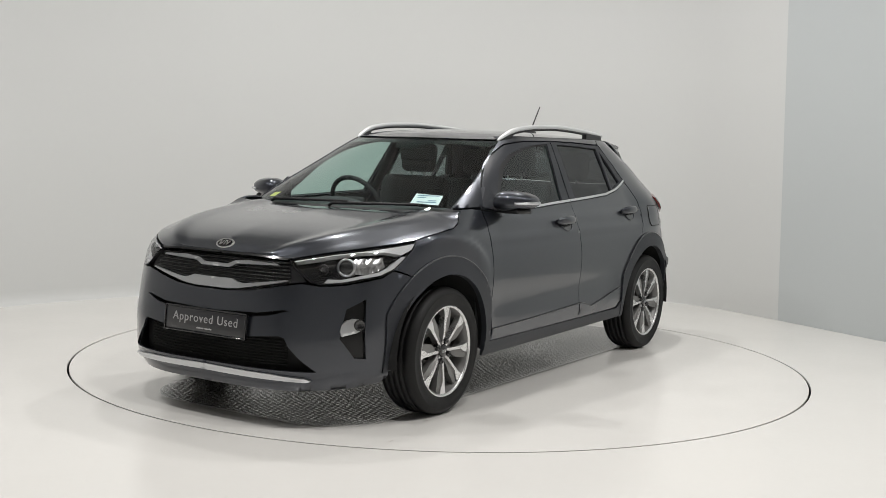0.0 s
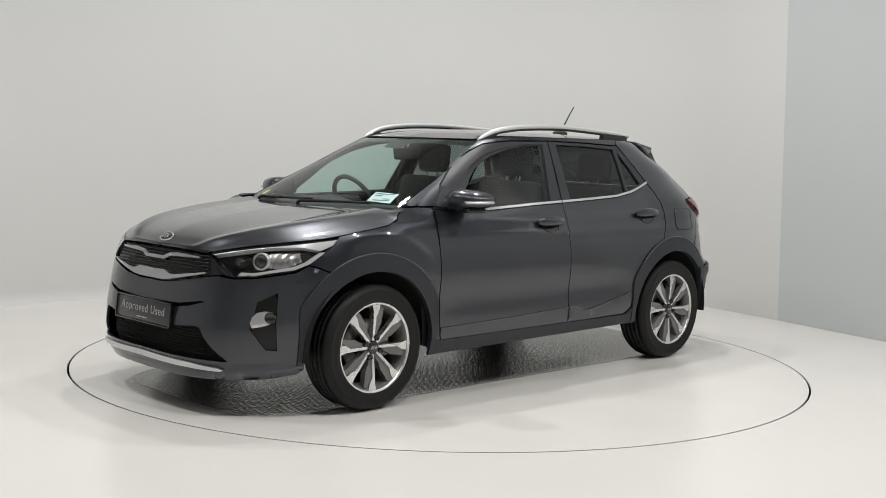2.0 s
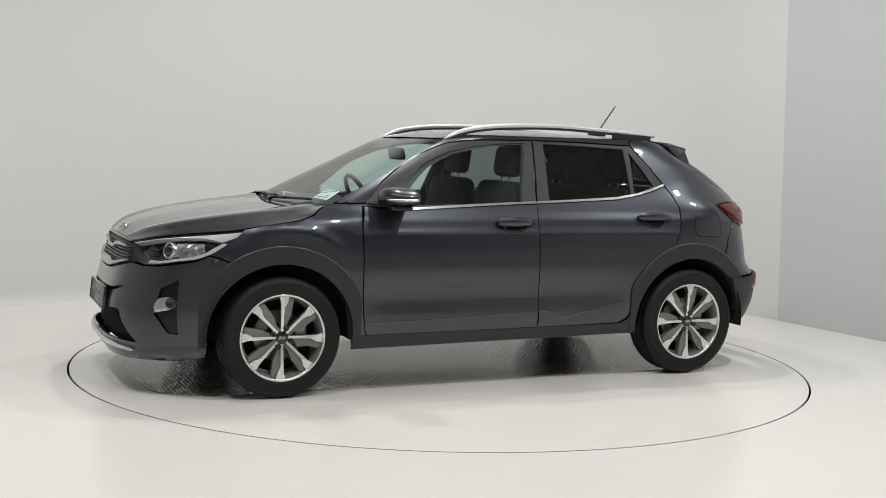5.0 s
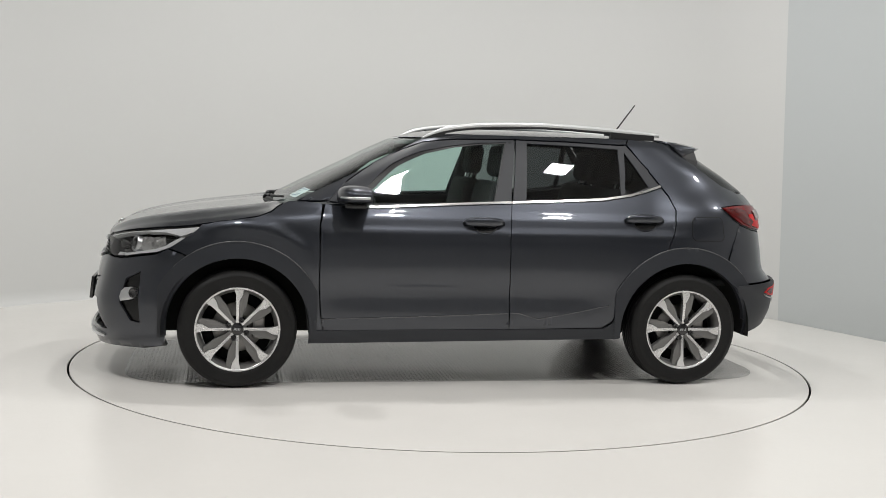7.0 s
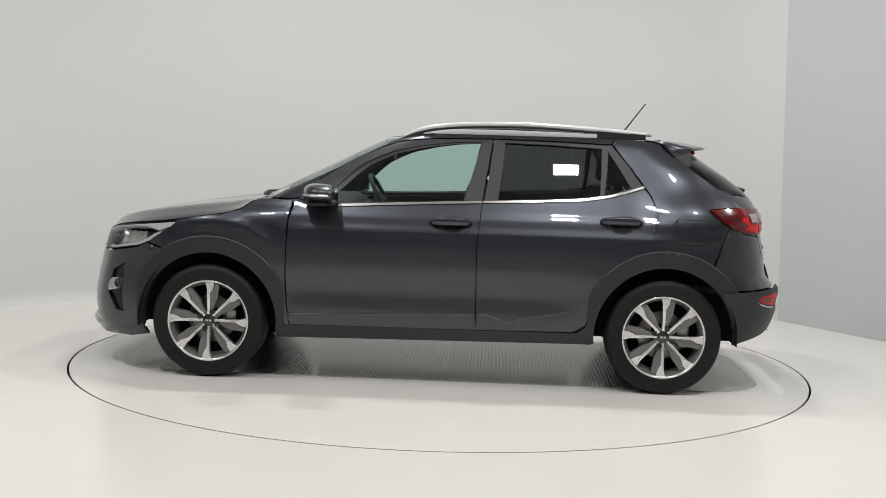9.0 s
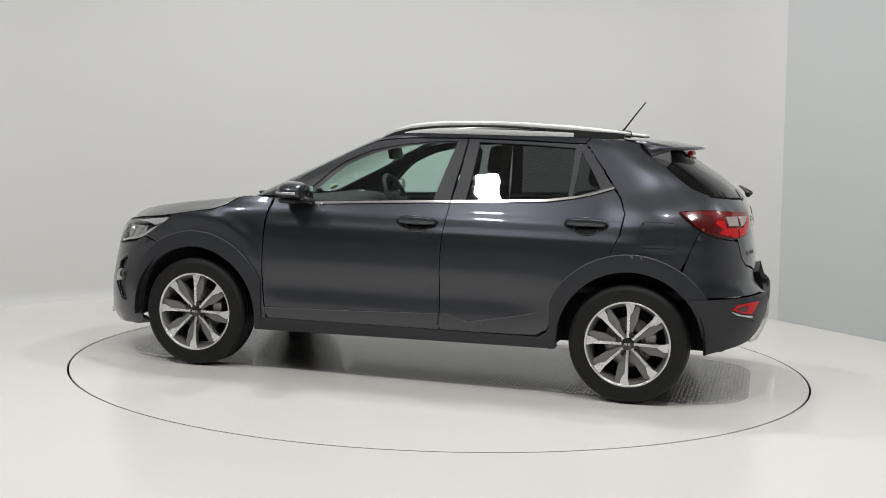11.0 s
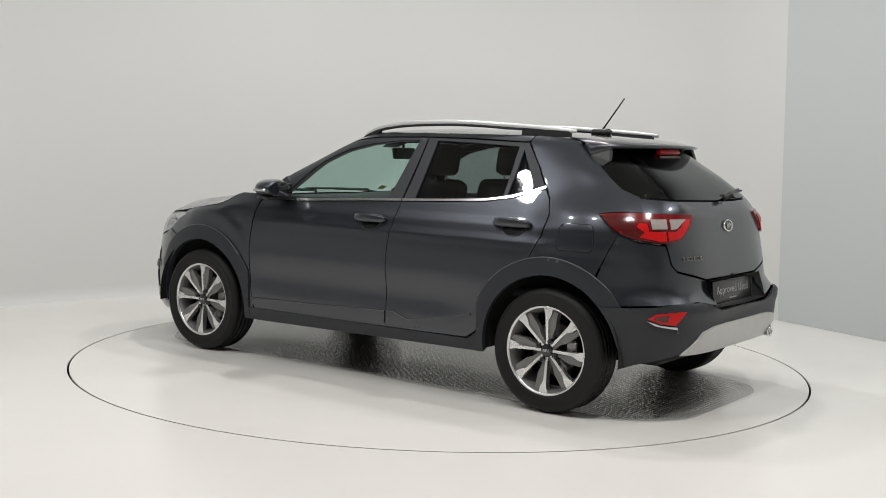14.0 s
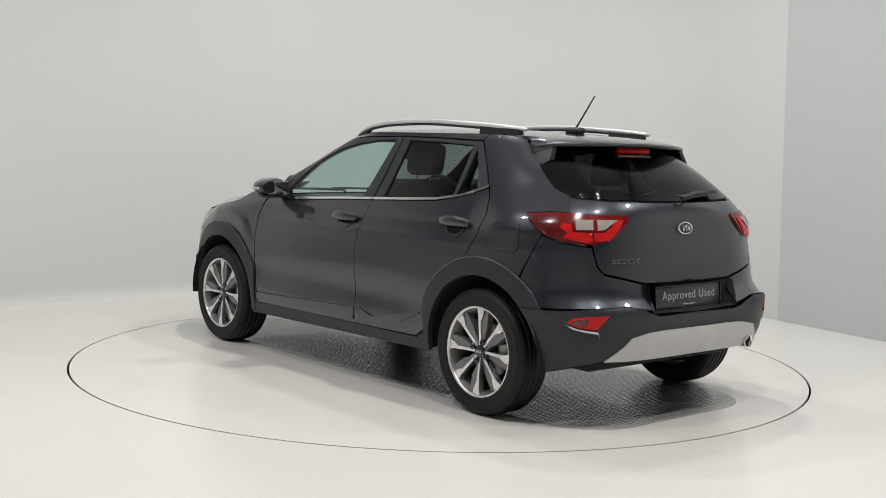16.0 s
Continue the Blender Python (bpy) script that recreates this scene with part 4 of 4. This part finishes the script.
rb_up = on(LOW, (-1.638, .942), (-1.668, .932), (-1.725, .911), ("r", .655, .896), ("r", .632, .893), ("r", .617, .797), ("r", .585, .762), ("r", .497, .742), ("r", .33, .707), ("r", .315, .66), ("r", .335, .585), ("r", .42, .600), ("r", .51, .614), (-1.90, .608), (-1.81, .602), (-1.62, .592), (-1.588, .592), (-1.560, .625), (-1.56, .735), (-1.60, .855))
rear_bumper = panel("rear_bumper", LOW, rb_up, PAINT, car)
panel("rear_bumper_corner", LOW, rb_up, PAINT, car, side=-1)
lowb = on(LOW, ("r", 0, .565), ("r", .29, .562), ("r", .345, .572), ("r", .42, .594), ("r", .51, .608), (-1.90, .602), (-1.81, .596), (-1.62, .588), *arc(RX, AR, 136, 186, 8), (-1.72, .297), (-1.795, .318), ("r", .604, .356), ("r", .50, .358), ("r", 0, .360))
lower = panel("rear_lower_bumper", LOW, lowb, CLAD, car, "dark satin lower rear bumper", centre=True, off=.010, rise=lambda r, z: .012 * np.exp(-((z - .575) / .03) ** 2))
skid = on(LOW, ("r", 0, .488), ("r", .25, .489), ("r", .38, .484), ("r", .488, .465), ("r", .55, .405), ("r", .604, .357), ("r", .50, .354), ("r", .30, .352), ("r", 0, .352))
panel("skid_plate", LOW, skid, SKID, lower, "silver skid plate", centre=True, off=.020, rim=.02, gap=0, rise=lambda r, z: .006 * np.exp(-((z - .475) / .012) ** 2))
for s in (1, -1):
    rf_ = on(LOW, (-1.814, .541), (-1.841, .566), (-1.90, .575), ("r", .62, .579), ("r", .672, .513), (-1.915, .511), (-1.86, .521))
    panel("rear_reflector", LOW, rf_, RED, lower, "red bumper reflector", side=s, off=.020, rim=.015, gap=0, cell=.014)
    inn = on(LOW, (-1.832, .545), (-1.855, .558), (-1.89, .562), (-1.885, .530), (-1.865, .529))
    panel("rear_fog_lens", LOW, inn, CLEAR_LENS if s < 0 else RED_DARK, lower, side=s, off=.022, rim=.002, gap=0, cell=.014)
    fin = on(LOW, (-1.81, .532), (-1.86, .512), (-1.915, .501), ("r", .655, .470), (-1.915, .490), (-1.84, .510))
    panel("reflector_fin", LOW, fin, SATIN, lower, side=s, off=.018, rim=.01, gap=0, cell=.014)
# plate recess
bm = bmesh.new()
for s in (1, -1):
    vs = [bm.verts.new((x, y * s, z)) for x, y, z in ((-1.945, .345, .712), (-1.895, .30, .695), (-1.895, .30, .58), (-1.99, .345, .575), (-1.945, 0, .716), (-1.895, 0, .70), (-1.895, 0, .58), (-2.0, 0, .568))]
    for f in ((0, 1, 2, 3), (4, 5, 1, 0), (5, 6, 2, 1), (6, 7, 3, 2)):
        bm.faces.new([vs[i] for i in (f if s < 0 else f[::-1])])
part("plate_recess", bm, BLACK, car, smooth=False)


def text_mesh(body, size):
    c = bpy.data.curves.new("lettering", "FONT")
    c.body, c.size, c.align_x, c.align_y, c.extrude, c.space_character = body, size, "CENTER", "CENTER", .0008, 1.12
    ob = new("lettering", c)
    me = bpy.data.meshes.new_from_object(ob)
    bpy.data.objects.remove(ob)
    return me


def plate(m, parent):
    """A black show plate with pale words and a small line under them; m: its face looks along +z of m."""
    bm = bmesh.new()
    box(bm, (.52, .111, .010), m, .004)
    pl = part("number_plate", bm, PLATE, parent, "black show plate with pale words")
    bm = bmesh.new()
    for s in (1, -1):
        box(bm, (.535, .007, .018), m @ pose(0, s * .0595, 0), .002)
        box(bm, (.007, .126, .018), m @ pose(s * .264, 0, 0), .002)
    part("plate_holder", bm, GLOSS, pl)
    for word, dx in (("Approved", -.078), ("Used", .148)):
        me = text_mesh(word, .060)
        me.materials.append(LETTER)
        ob = new("plate_lettering", me)
        ob.matrix_basis = m @ pose(dx, .010, .0062)
        ob.parent = pl
    bm = bmesh.new()
    for k in range(2):
        box(bm, (.045, .006, .002), m @ pose(-.026 + .052 * k, -.036, .0062))
    part("plate_small_line", bm, LETTER, pl, smooth=False)


plate(Matrix.Translation((2.118, 0, .478)) @ Matrix(((0, 0, 1), (1, 0, 0), (0, 1, 0))).to_4x4() @ pose(0, 0, 0, -6), front_bumper)
plate(Matrix.Translation((-1.928, 0, .632)) @ Matrix(((0, 0, -1), (-1, 0, 0), (0, 1, 0))).to_4x4() @ pose(0, 0, 0, -6), tailgate)


def badge(m, parent, w):
    """An oval chrome ring round a dark field with three plain slanted bars."""
    bm = bmesh.new()
    sq = Matrix.Diagonal((1, .56, 1, 1))
    lathe(bm, [(w * .5, 0), (w * .5, .006), (w * .45, .009), (w * .40, .006)], m @ sq, 32)
    b = part("badge", bm, CHROME, parent, "oval chrome badge")
    bm = bmesh.new()
    lathe(bm, [(w * .41, .005), (.0002, .007)], m @ sq, 32)
    part("badge_field", bm, GLOSS, b)
    bm = bmesh.new()
    for x, r in ((-.22, 0), (-.10, -24), (0.03, 0), (.15, 20), (.24, -20)):
        box(bm, (w * .045, w * .27, .004), m @ pose(x * w, 0, .0085, 0, 0, r))
    part("badge_bar", bm, CHROME, b, smooth=False)


badge(Matrix.Translation((1.984, 0, .848)) @ Matrix(((0, 0, 1), (1, 0, 0), (0, 1, 0))).to_4x4() @ pose(0, 0, 0, -48), bonnet, .115)
badge(Matrix.Translation((float(TAIL(.978)) - .003, 0, .978)) @ Matrix(((0, 0, -1), (-1, 0, 0), (0, 1, 0))).to_4x4() @ pose(0, 0, 0, -9), tailgate, .118)
bm = bmesh.new()
for k in range(6):
    y = .535 - .031 * k
    r = LOW.run_y(y, .826, True)
    p, n = LOW.at(r, .826), Vector(LOW.normal(r, .826))
    m = Matrix.Translation(Vector(p) + n * .003) @ n.to_track_quat("Z", "Y").to_matrix().to_4x4()
    for dz in (-.008, .008):
        box(bm, (.022, .004, .006), m @ pose(0, dz, 0))
    box(bm, (.005, .018, .006), m @ pose(-.008 if k % 2 else .006, 0, 0))
part("model_lettering", bm, STEEL, tailgate, "row of small chrome bars", False)
bm = bmesh.new()
rod(bm, [(-1.850, -.01, 1.122), (-1.866, -.02, 1.135), (-1.840, -.12, 1.150), (-1.80, -.34, 1.165)], [.020, .018, .014, .008], 8, .8)
rod(bm, [(-1.845, .02, 1.137), (-1.815, -.35, 1.158)], .006, 6)
part("rear_wiper", bm, BLACK, rear_window, "black rear wiper")
bm = bmesh.new()
m = Matrix.Translation((-1.972, -.47, .368)) @ pose(0, 0, 0, 0, -90)
lathe(bm, [(.028, -.25), (.034, .0), (.037, .012), (.033, .014), (.029, .004), (.026, -.08)], m, 20)
tip = part("exhaust_tip", bm, CHROME, car, "chrome exhaust tip")
bm = bmesh.new()
lathe(bm, [(.0285, -.004), (.0002, -.010)], m, 20)
part("exhaust_bore", bm, DARK, tip)

# mirrors
for s in (1, -1):
    bm = bmesh.new()
    r = bmesh.ops.create_uvsphere(bm, u_segments=28, v_segments=18, radius=1.0)
    for v in r["verts"]:
        x, y, z = v.co
        f = lambda a, p: math.copysign(abs(a) ** p, a)
        v.co = (f(x, .7), f(y, .72), f(z, .75))
        v.co.x = v.co.x * .098 + .655 - .03 * v.co.y
        if v.co.x < .58:
            v.co.x = .58 + (v.co.x - .58) * .1
        q = max(0, (v.co.y + 1) / 2)
        up = v.co.z > 0
        v.co.z = v.co.z * (.070 if up else .050) * (1.0 - .38 * q ** 2) + 1.062 + .004 * v.co.y
        v.co.y = s * (v.co.y * .110 + .884)
    if s < 0:
        bmesh.ops.reverse_faces(bm, faces=list(bm.faces))
    mir = part("side_mirror", bm, PAINT, car, "body coloured door mirror with silver indicator strip")
    bm = bmesh.new()
    box(bm, (.12, .165, .026), pose(.652, s * .868, 1.016, 0, 0, -s * 12), .012)
    rod(bm, [(.70, s * .765, 1.02), (.67, s * .83, 1.012), (.655, s * .88, 1.012)], .022, 8, .6)
    part("mirror_foot", bm, BLACK, mir)
    bm = bmesh.new()
    strip = []
    for q in np.linspace(12, 100, 14):
        c_, s_ = math.cos(radians(q)), math.sin(radians(q))
        yy = abs(s_) ** .72
        strip.append((math.copysign(abs(c_) ** .7, c_) * .101 + .655 - .03 * yy, s * (yy * .113 + .884), 1.058 + .004 * yy))
    rod(bm, strip, .0075, 8)
    part("indicator", bm, SATIN, mir, "silver indicator strip")
    bm = bmesh.new()
    box(bm, (.006, .140, .078), pose(.577, s * .864, 1.066, 0, 0, -s * 6), .002)
    part("mirror_glass", bm, CHROME, mir, "mirror glass")
    bm = bmesh.new()
    vs = [bm.verts.new(p) for p in ((.81, s * .752, 1.022), (.63, s * .762, 1.012), (.655, s * .728, 1.115), (.70, s * .708, 1.14))]
    lo = [bm.verts.new(v.co + Vector((0, -s * .03, 0))) for v in vs]
    bm.faces.new(vs)
    for k in range(4):
        bm.faces.new((vs[k], vs[(k + 1) % 4], lo[(k + 1) % 4], lo[k]))
    bmesh.ops.recalc_face_normals(bm, faces=list(bm.faces))
    part("mirror_sail", bm, CLAD, mir, smooth=False)

# wheels
def make_wheel(x, y, s):
    wheel = new("wheel")
    wheel.parent = car
    wheel.matrix_basis = pose(x, y, .325) @ pose(0, 0, 0, -90 * s)
    tagged(wheel, "eight-spoke two-tone alloy wheel with black tyre")
    bm = bmesh.new()
    prof = [(.228, -.09), (.232, -.098), (.262, -.106), (.292, -.104), (.312, -.094), (.321, -.078)]
    for g in (-.05, -.017, .017, .05):
        prof += [(.3255, g - .014), (.3255, g - .005), (.319, g - .004), (.319, g + .004), (.3255, g + .005)]
    prof += [(.321, .078), (.312, .094), (.296, .103), (.290, .1045), (.288, .103), (.262, .106), (.240, .101), (.232, .098), (.228, .09)]
    lathe(bm, prof, Matrix(), 72)
    part("tyre", bm, RUBBER, wheel, "black road tyre")
    bm = bmesh.new()
    lathe(bm, [(.2205, .090), (.2225, .0955), (.2315, .099), (.2335, .0955), (.2325, .086)], Matrix(), 64)
    part("rim", bm, ALLOY, wheel, "bright machined rim")
    bm = bmesh.new()
    lathe(bm, [(.222, -.09), (.205, -.06), (.200, .04), (.214, .080), (.2210, .0905)], Matrix(), 48)
    part("rim_barrel", bm, ALLOY_GREY, wheel)

    def slab(bm, pts, z0, z1, turn):
        c, sn = math.cos(turn), math.sin(turn)
        q = [(px * c - py * sn, px * sn + py * c) for px, py in pts]
        dish = lambda p: -.016 * max(0, 1 - math.hypot(*p) / .16) ** 1.2
        t = [bm.verts.new((*p, z1 + dish(p))) for p in q]
        b = [bm.verts.new((*p, z0 + dish(p))) for p in q]
        bm.faces.new(t)
        for k in range(len(q)):
            j = (k + 1) % len(q)
            bm.faces.new((b[k], b[j], t[j], t[k]))
        return bm
    for k in range(8):
        a = radians(45 * k + 90)
        bm = slab(bmesh.new(), [(.030, -.0075), (.10, -.0072), (.155, -.008), (.190, -.027), (.222, -.033), (.2235, 0), (.222, .020), (.188, .010), (.10, .0072), (.030, .0075)], .055, .089, a)
        part("spoke", bm, ALLOY, wheel, smooth=False)
        bm = slab(bmesh.new(), [(.030, -.020), (.085, -.030), (.120, -.048), (.165, -.054), (.200, -.060), (.215, -.038), (.190, -.030), (.155, -.007), (.10, -.006), (.030, -.006)], .045, .0825, a)
        part("spoke_pocket", bm, ALLOY_GREY, wheel, "dark grey painted spoke side", False)
    bm = bmesh.new()
    lathe(bm, [(.046, .03), (.050, .060), (.044, .070), (.036, .073), (.033, .070)], Matrix(), 32)
    part("hub", bm, ALLOY_GREY, wheel)
    bm = bmesh.new()
    lathe(bm, [(.034, .072), (.033, .083), (.028, .085), (.0002, .086)], Matrix(), 28)
    cap = part("centre_cap", bm, GLOSS, wheel, "black centre cap")
    bm = bmesh.new()
    for dx, r in ((-.013, 0), (-.006, 25), (.003, 0), (.010, 20), (.016, -20)):
        box(bm, (.0032, .015, .002), pose(dx, 0, .0865, 0, 0, r))
    part("cap_bar", bm, SATIN, cap, smooth=False)
    for k in range(4):
        a = radians(67 + 90 * k)
        bm = bmesh.new()
        lathe(bm, [(.0155, .06), (.0155, .087), (.012, .091), (.007, .0905), (.006, .084), (.0002, .084)], pose(.053 * math.cos(a), .053 * math.sin(a), 0), 12)
        part("wheel_bolt", bm, GLOSS, wheel)
    bm = bmesh.new()
    lathe(bm, [(.07, .0), (.135, .0), (.138, -.004), (.138, -.02), (.06, -.02)], Matrix(), 40)
    part("brake_disc", bm, STEEL, wheel, "steel brake disc")
    bm = bmesh.new()
    box(bm, (.07, .13, .06), pose(-.115, .0, .005), .015)
    part("brake_caliper", bm, STEEL, wheel, smooth=False)
    bm = bmesh.new()
    lathe(bm, [(.0002, -.03), (.20, -.03), (.20, -.05)], Matrix(), 32)
    part("backing_plate", bm, DARK, wheel)
    return wheel


w0 = make_wheel(FX, .763, 1)
for x, y, turn in ((RX, .763, -90), (FX, -.763, 90), (RX, -.763, 90)):
    copy_thing(w0, pose(x, y, .325) @ pose(0, 0, 0, turn)).parent = car

# under the skin: wheel housings, floor, inner sides
bm = bmesh.new()
box(bm, (3.55, 1.16, .30), pose(-.02, 0, .42), .03)
box(bm, (1.80, 1.58, .16), pose(0, 0, .36), .03)
box(bm, (.30, 1.10, .30), pose(1.80, 0, .42), .05)
part("underbody", bm, DARK, car)
for x in (FX, RX):
    for s in (1, -1):
        bm = bmesh.new()
        lo, hi = (-6, 186)
        a_ = [radians(lo + (hi - lo) * k / 28) for k in range(29)]
        rings = [[bm.verts.new((x + .412 * math.cos(a), s * y, .325 + .412 * math.sin(a))) for a in a_] for y in (.845, .60)]
        for k in range(28):
            bm.faces.new((rings[0][k], rings[0][k + 1], rings[1][k + 1], rings[1][k]))
        bm.faces.new(rings[1])
        part("wheel_housing", bm, DARK, car)
for s in (1, -1):
    inner = on(LOW, (.93, .94), (-1.0, 1.0), (-.90, .55), (-.85, .30), (.90, .28), (.93, .5))
    panel("inner_side", LOW, inner, TRIM, car, side=s, off=-.055, rim=0, gap=0, cell=.08)
    p2 = on(LOW, (1.55, .80), (1.50, .83), (1.2, .83), (.93, .83), (.93, .74), (1.1, .76), (1.3, .78), (1.5, .76))
    panel("inner_wing", LOW, p2, DARK, car, side=s, off=-.075, rim=0, gap=0, cell=.05)
    p3 = on(LOW, (-1.0, 1.0), (-1.25, 1.08), (-1.6, 1.08), (-1.7, .80), (-1.5, .76), (-1.3, .78), (-1.1, .76), (-1.0, .70))
    panel("inner_quarter", LOW, p3, TRIM, car, side=s, off=-.03, rim=0, gap=0, cell=.08)

# cabin
bm = bmesh.new()
box(bm, (2.6, 1.34, .05), pose(-.35, 0, .585), .02)
part("cabin_floor", bm, TRIM, car)
bm = bmesh.new()
rows = []
for y in np.linspace(-.66, .66, 15):
    bow = .16 * (y / .66) ** 2
    hood_ = .035 * math.exp(-((y + .37) / .16) ** 2)
    rows.append([bm.verts.new(p) for p in ((1.06 - bow * .9, y, 1.004), (.80 - bow * .4, y, 1.012 + hood_ * .6), (.62 - bow * .3, y, 1.002 + hood_), (.56 - bow * .2, y, .95 + hood_), (.60, y, .80), (.64, y, .60))])
for p, q in zip(rows, rows[1:]):
    for k in range(5):
        bm.faces.new((p[k], p[k + 1], q[k + 1], q[k]))
bmesh.ops.recalc_face_normals(bm, faces=list(bm.faces))
part("dashboard", bm, TRIM, car, "dark moulded dashboard")
bm = bmesh.new()
wm = pose(.43, -.37, .99, 0, -62)
ring = [wm @ Vector((.178 * math.cos(a), .178 * math.sin(a), 0)) for a in np.linspace(0, 2 * math.pi, 33)]
rod(bm, ring, .015, 8)
box(bm, (.12, .16, .05), wm @ pose(-.01, 0, -.02), .02)
for a in (90, 270, 180):
    rod(bm, [wm @ Vector((.05 * math.cos(radians(a)), .05 * math.sin(radians(a)), -.015)), wm @ Vector((.172 * math.cos(radians(a)), .172 * math.sin(radians(a)), 0))], .014, 6)
rod(bm, [wm @ Vector((0, 0, -.02)), (.62, -.37, .90)], .035, 10)
part("steering_wheel", bm, TRIM, car, "dark steering wheel on the right side")
bm = bmesh.new()
box(bm, (.03, .225, .075), pose(.335, .0, 1.300, 0, 12), .014, 3)
rod(bm, [(.34, 0, 1.32), (.345, 0, 1.375)], .010, 6)
part("inner_mirror", bm, BLACK, car, "black rear view mirror")


def make_seat(x, y, w, back_h):
    seat = new("seat")
    seat.parent = car
    seat.matrix_basis = pose(x, y, 0)
    bm = bmesh.new()
    box(bm, (.50, w, .17), pose(.16, 0, .68, 0, -6), .05, 3)
    part("cushion", bm, FABRIC, seat)
    bm = bmesh.new()
    box(bm, (.13, w, back_h), pose(-.15, 0, .66 + back_h / 2, 0, -14), .05, 3)
    part("backrest", bm, FABRIC, seat)
    for hy in ((0,) if w < .7 else (-.37, .37)):
        bm = bmesh.new()
        top = .66 + back_h
        box(bm, (.095, .25, .19), pose(-.235, hy, top + .115, 0, -8), .04, 3)
        part("headrest", bm, FABRIC, seat)
        for dy in (-.05, .05):
            bm = bmesh.new()
            rod(bm, [(-.20, hy + dy, top - .04), (-.232, hy + dy, top + .06)], .006, 6)
            part("headrest_post", bm, SATIN, seat)
    return seat


make_seat(-.02, .37, .50, .50)
make_seat(-.02, -.37, .50, .50)
make_seat(-.80, 0, 1.24, .47)
bm = bmesh.new()
box(bm, (.50, 1.10, .03), pose(-1.45, 0, 1.02), .01)
part("parcel_shelf", bm, TRIM, car)
for s in (1, -1):
    bm = bmesh.new()
    rod(bm, [(-.20, s * .70, 1.03), (-.23, s * .645, 1.20), (-.27, s * .565, 1.39)], .038, 8, .5)
    part("inner_pillar", bm, TRIM, car)
    panel("inner_rear_pillar", UP, on(UP, (-.99, 1.37), (-1.20, 1.37), (-1.42, 1.24), (-1.50, 1.12), (-1.14, 1.13)), TRIM, car, side=s, off=-.03, rim=0, gap=0, cell=.08)
    panel("inner_screen_pillar", UP, on(UP, ("y", .655, 1.04), ("y", .622, 1.17), ("y", .575, 1.27), ("y", .515, 1.375), (.24, 1.36), (.362, 1.325), (.527, 1.245), (.692, 1.136), (.79, 1.04)), TRIM, car, side=s, off=-.02, rim=0, gap=0, cell=.05)

# papers behind the windscreen
card = on(UP, ("y", .400, 1.104), ("y", .560, 1.098), ("y", .585, 1.050), ("y", .420, 1.056))
card_ob = panel("windscreen_card", UP, card, PAPER, windscreen, "white paper card", off=-.012, rim=0, gap=0, cell=.03)
for z, y0, y1 in ((1.094, .42, .545), (1.084, .43, .48), (1.062, .45, .56), (1.070, .51, .55)):
    panel("card_ink", UP, on(UP, ("y", y0, z + .002), ("y", y1, z + .002), ("y", y1, z - .002), ("y", y0, z - .002)), PAPER_INK, card_ob, off=-.0105, rim=0, gap=0, cell=.03)
panel("window_sticker", UP, on(UP, ("y", .535, 1.070), ("y", .59, 1.066), ("y", .60, 1.042), ("y", .545, 1.044)), YELLOW, windscreen, "yellow sticker", off=-.012, rim=0, gap=0, side=-1, cell=.03)


def motions():
    rows = [(t, pose(0, 0, 0, 0, 0, 237.48 - 6.674 * t)) for t in np.linspace(0, 16, 33)]
    walk(car, rows)
    walk(turntable, rows)


motions()
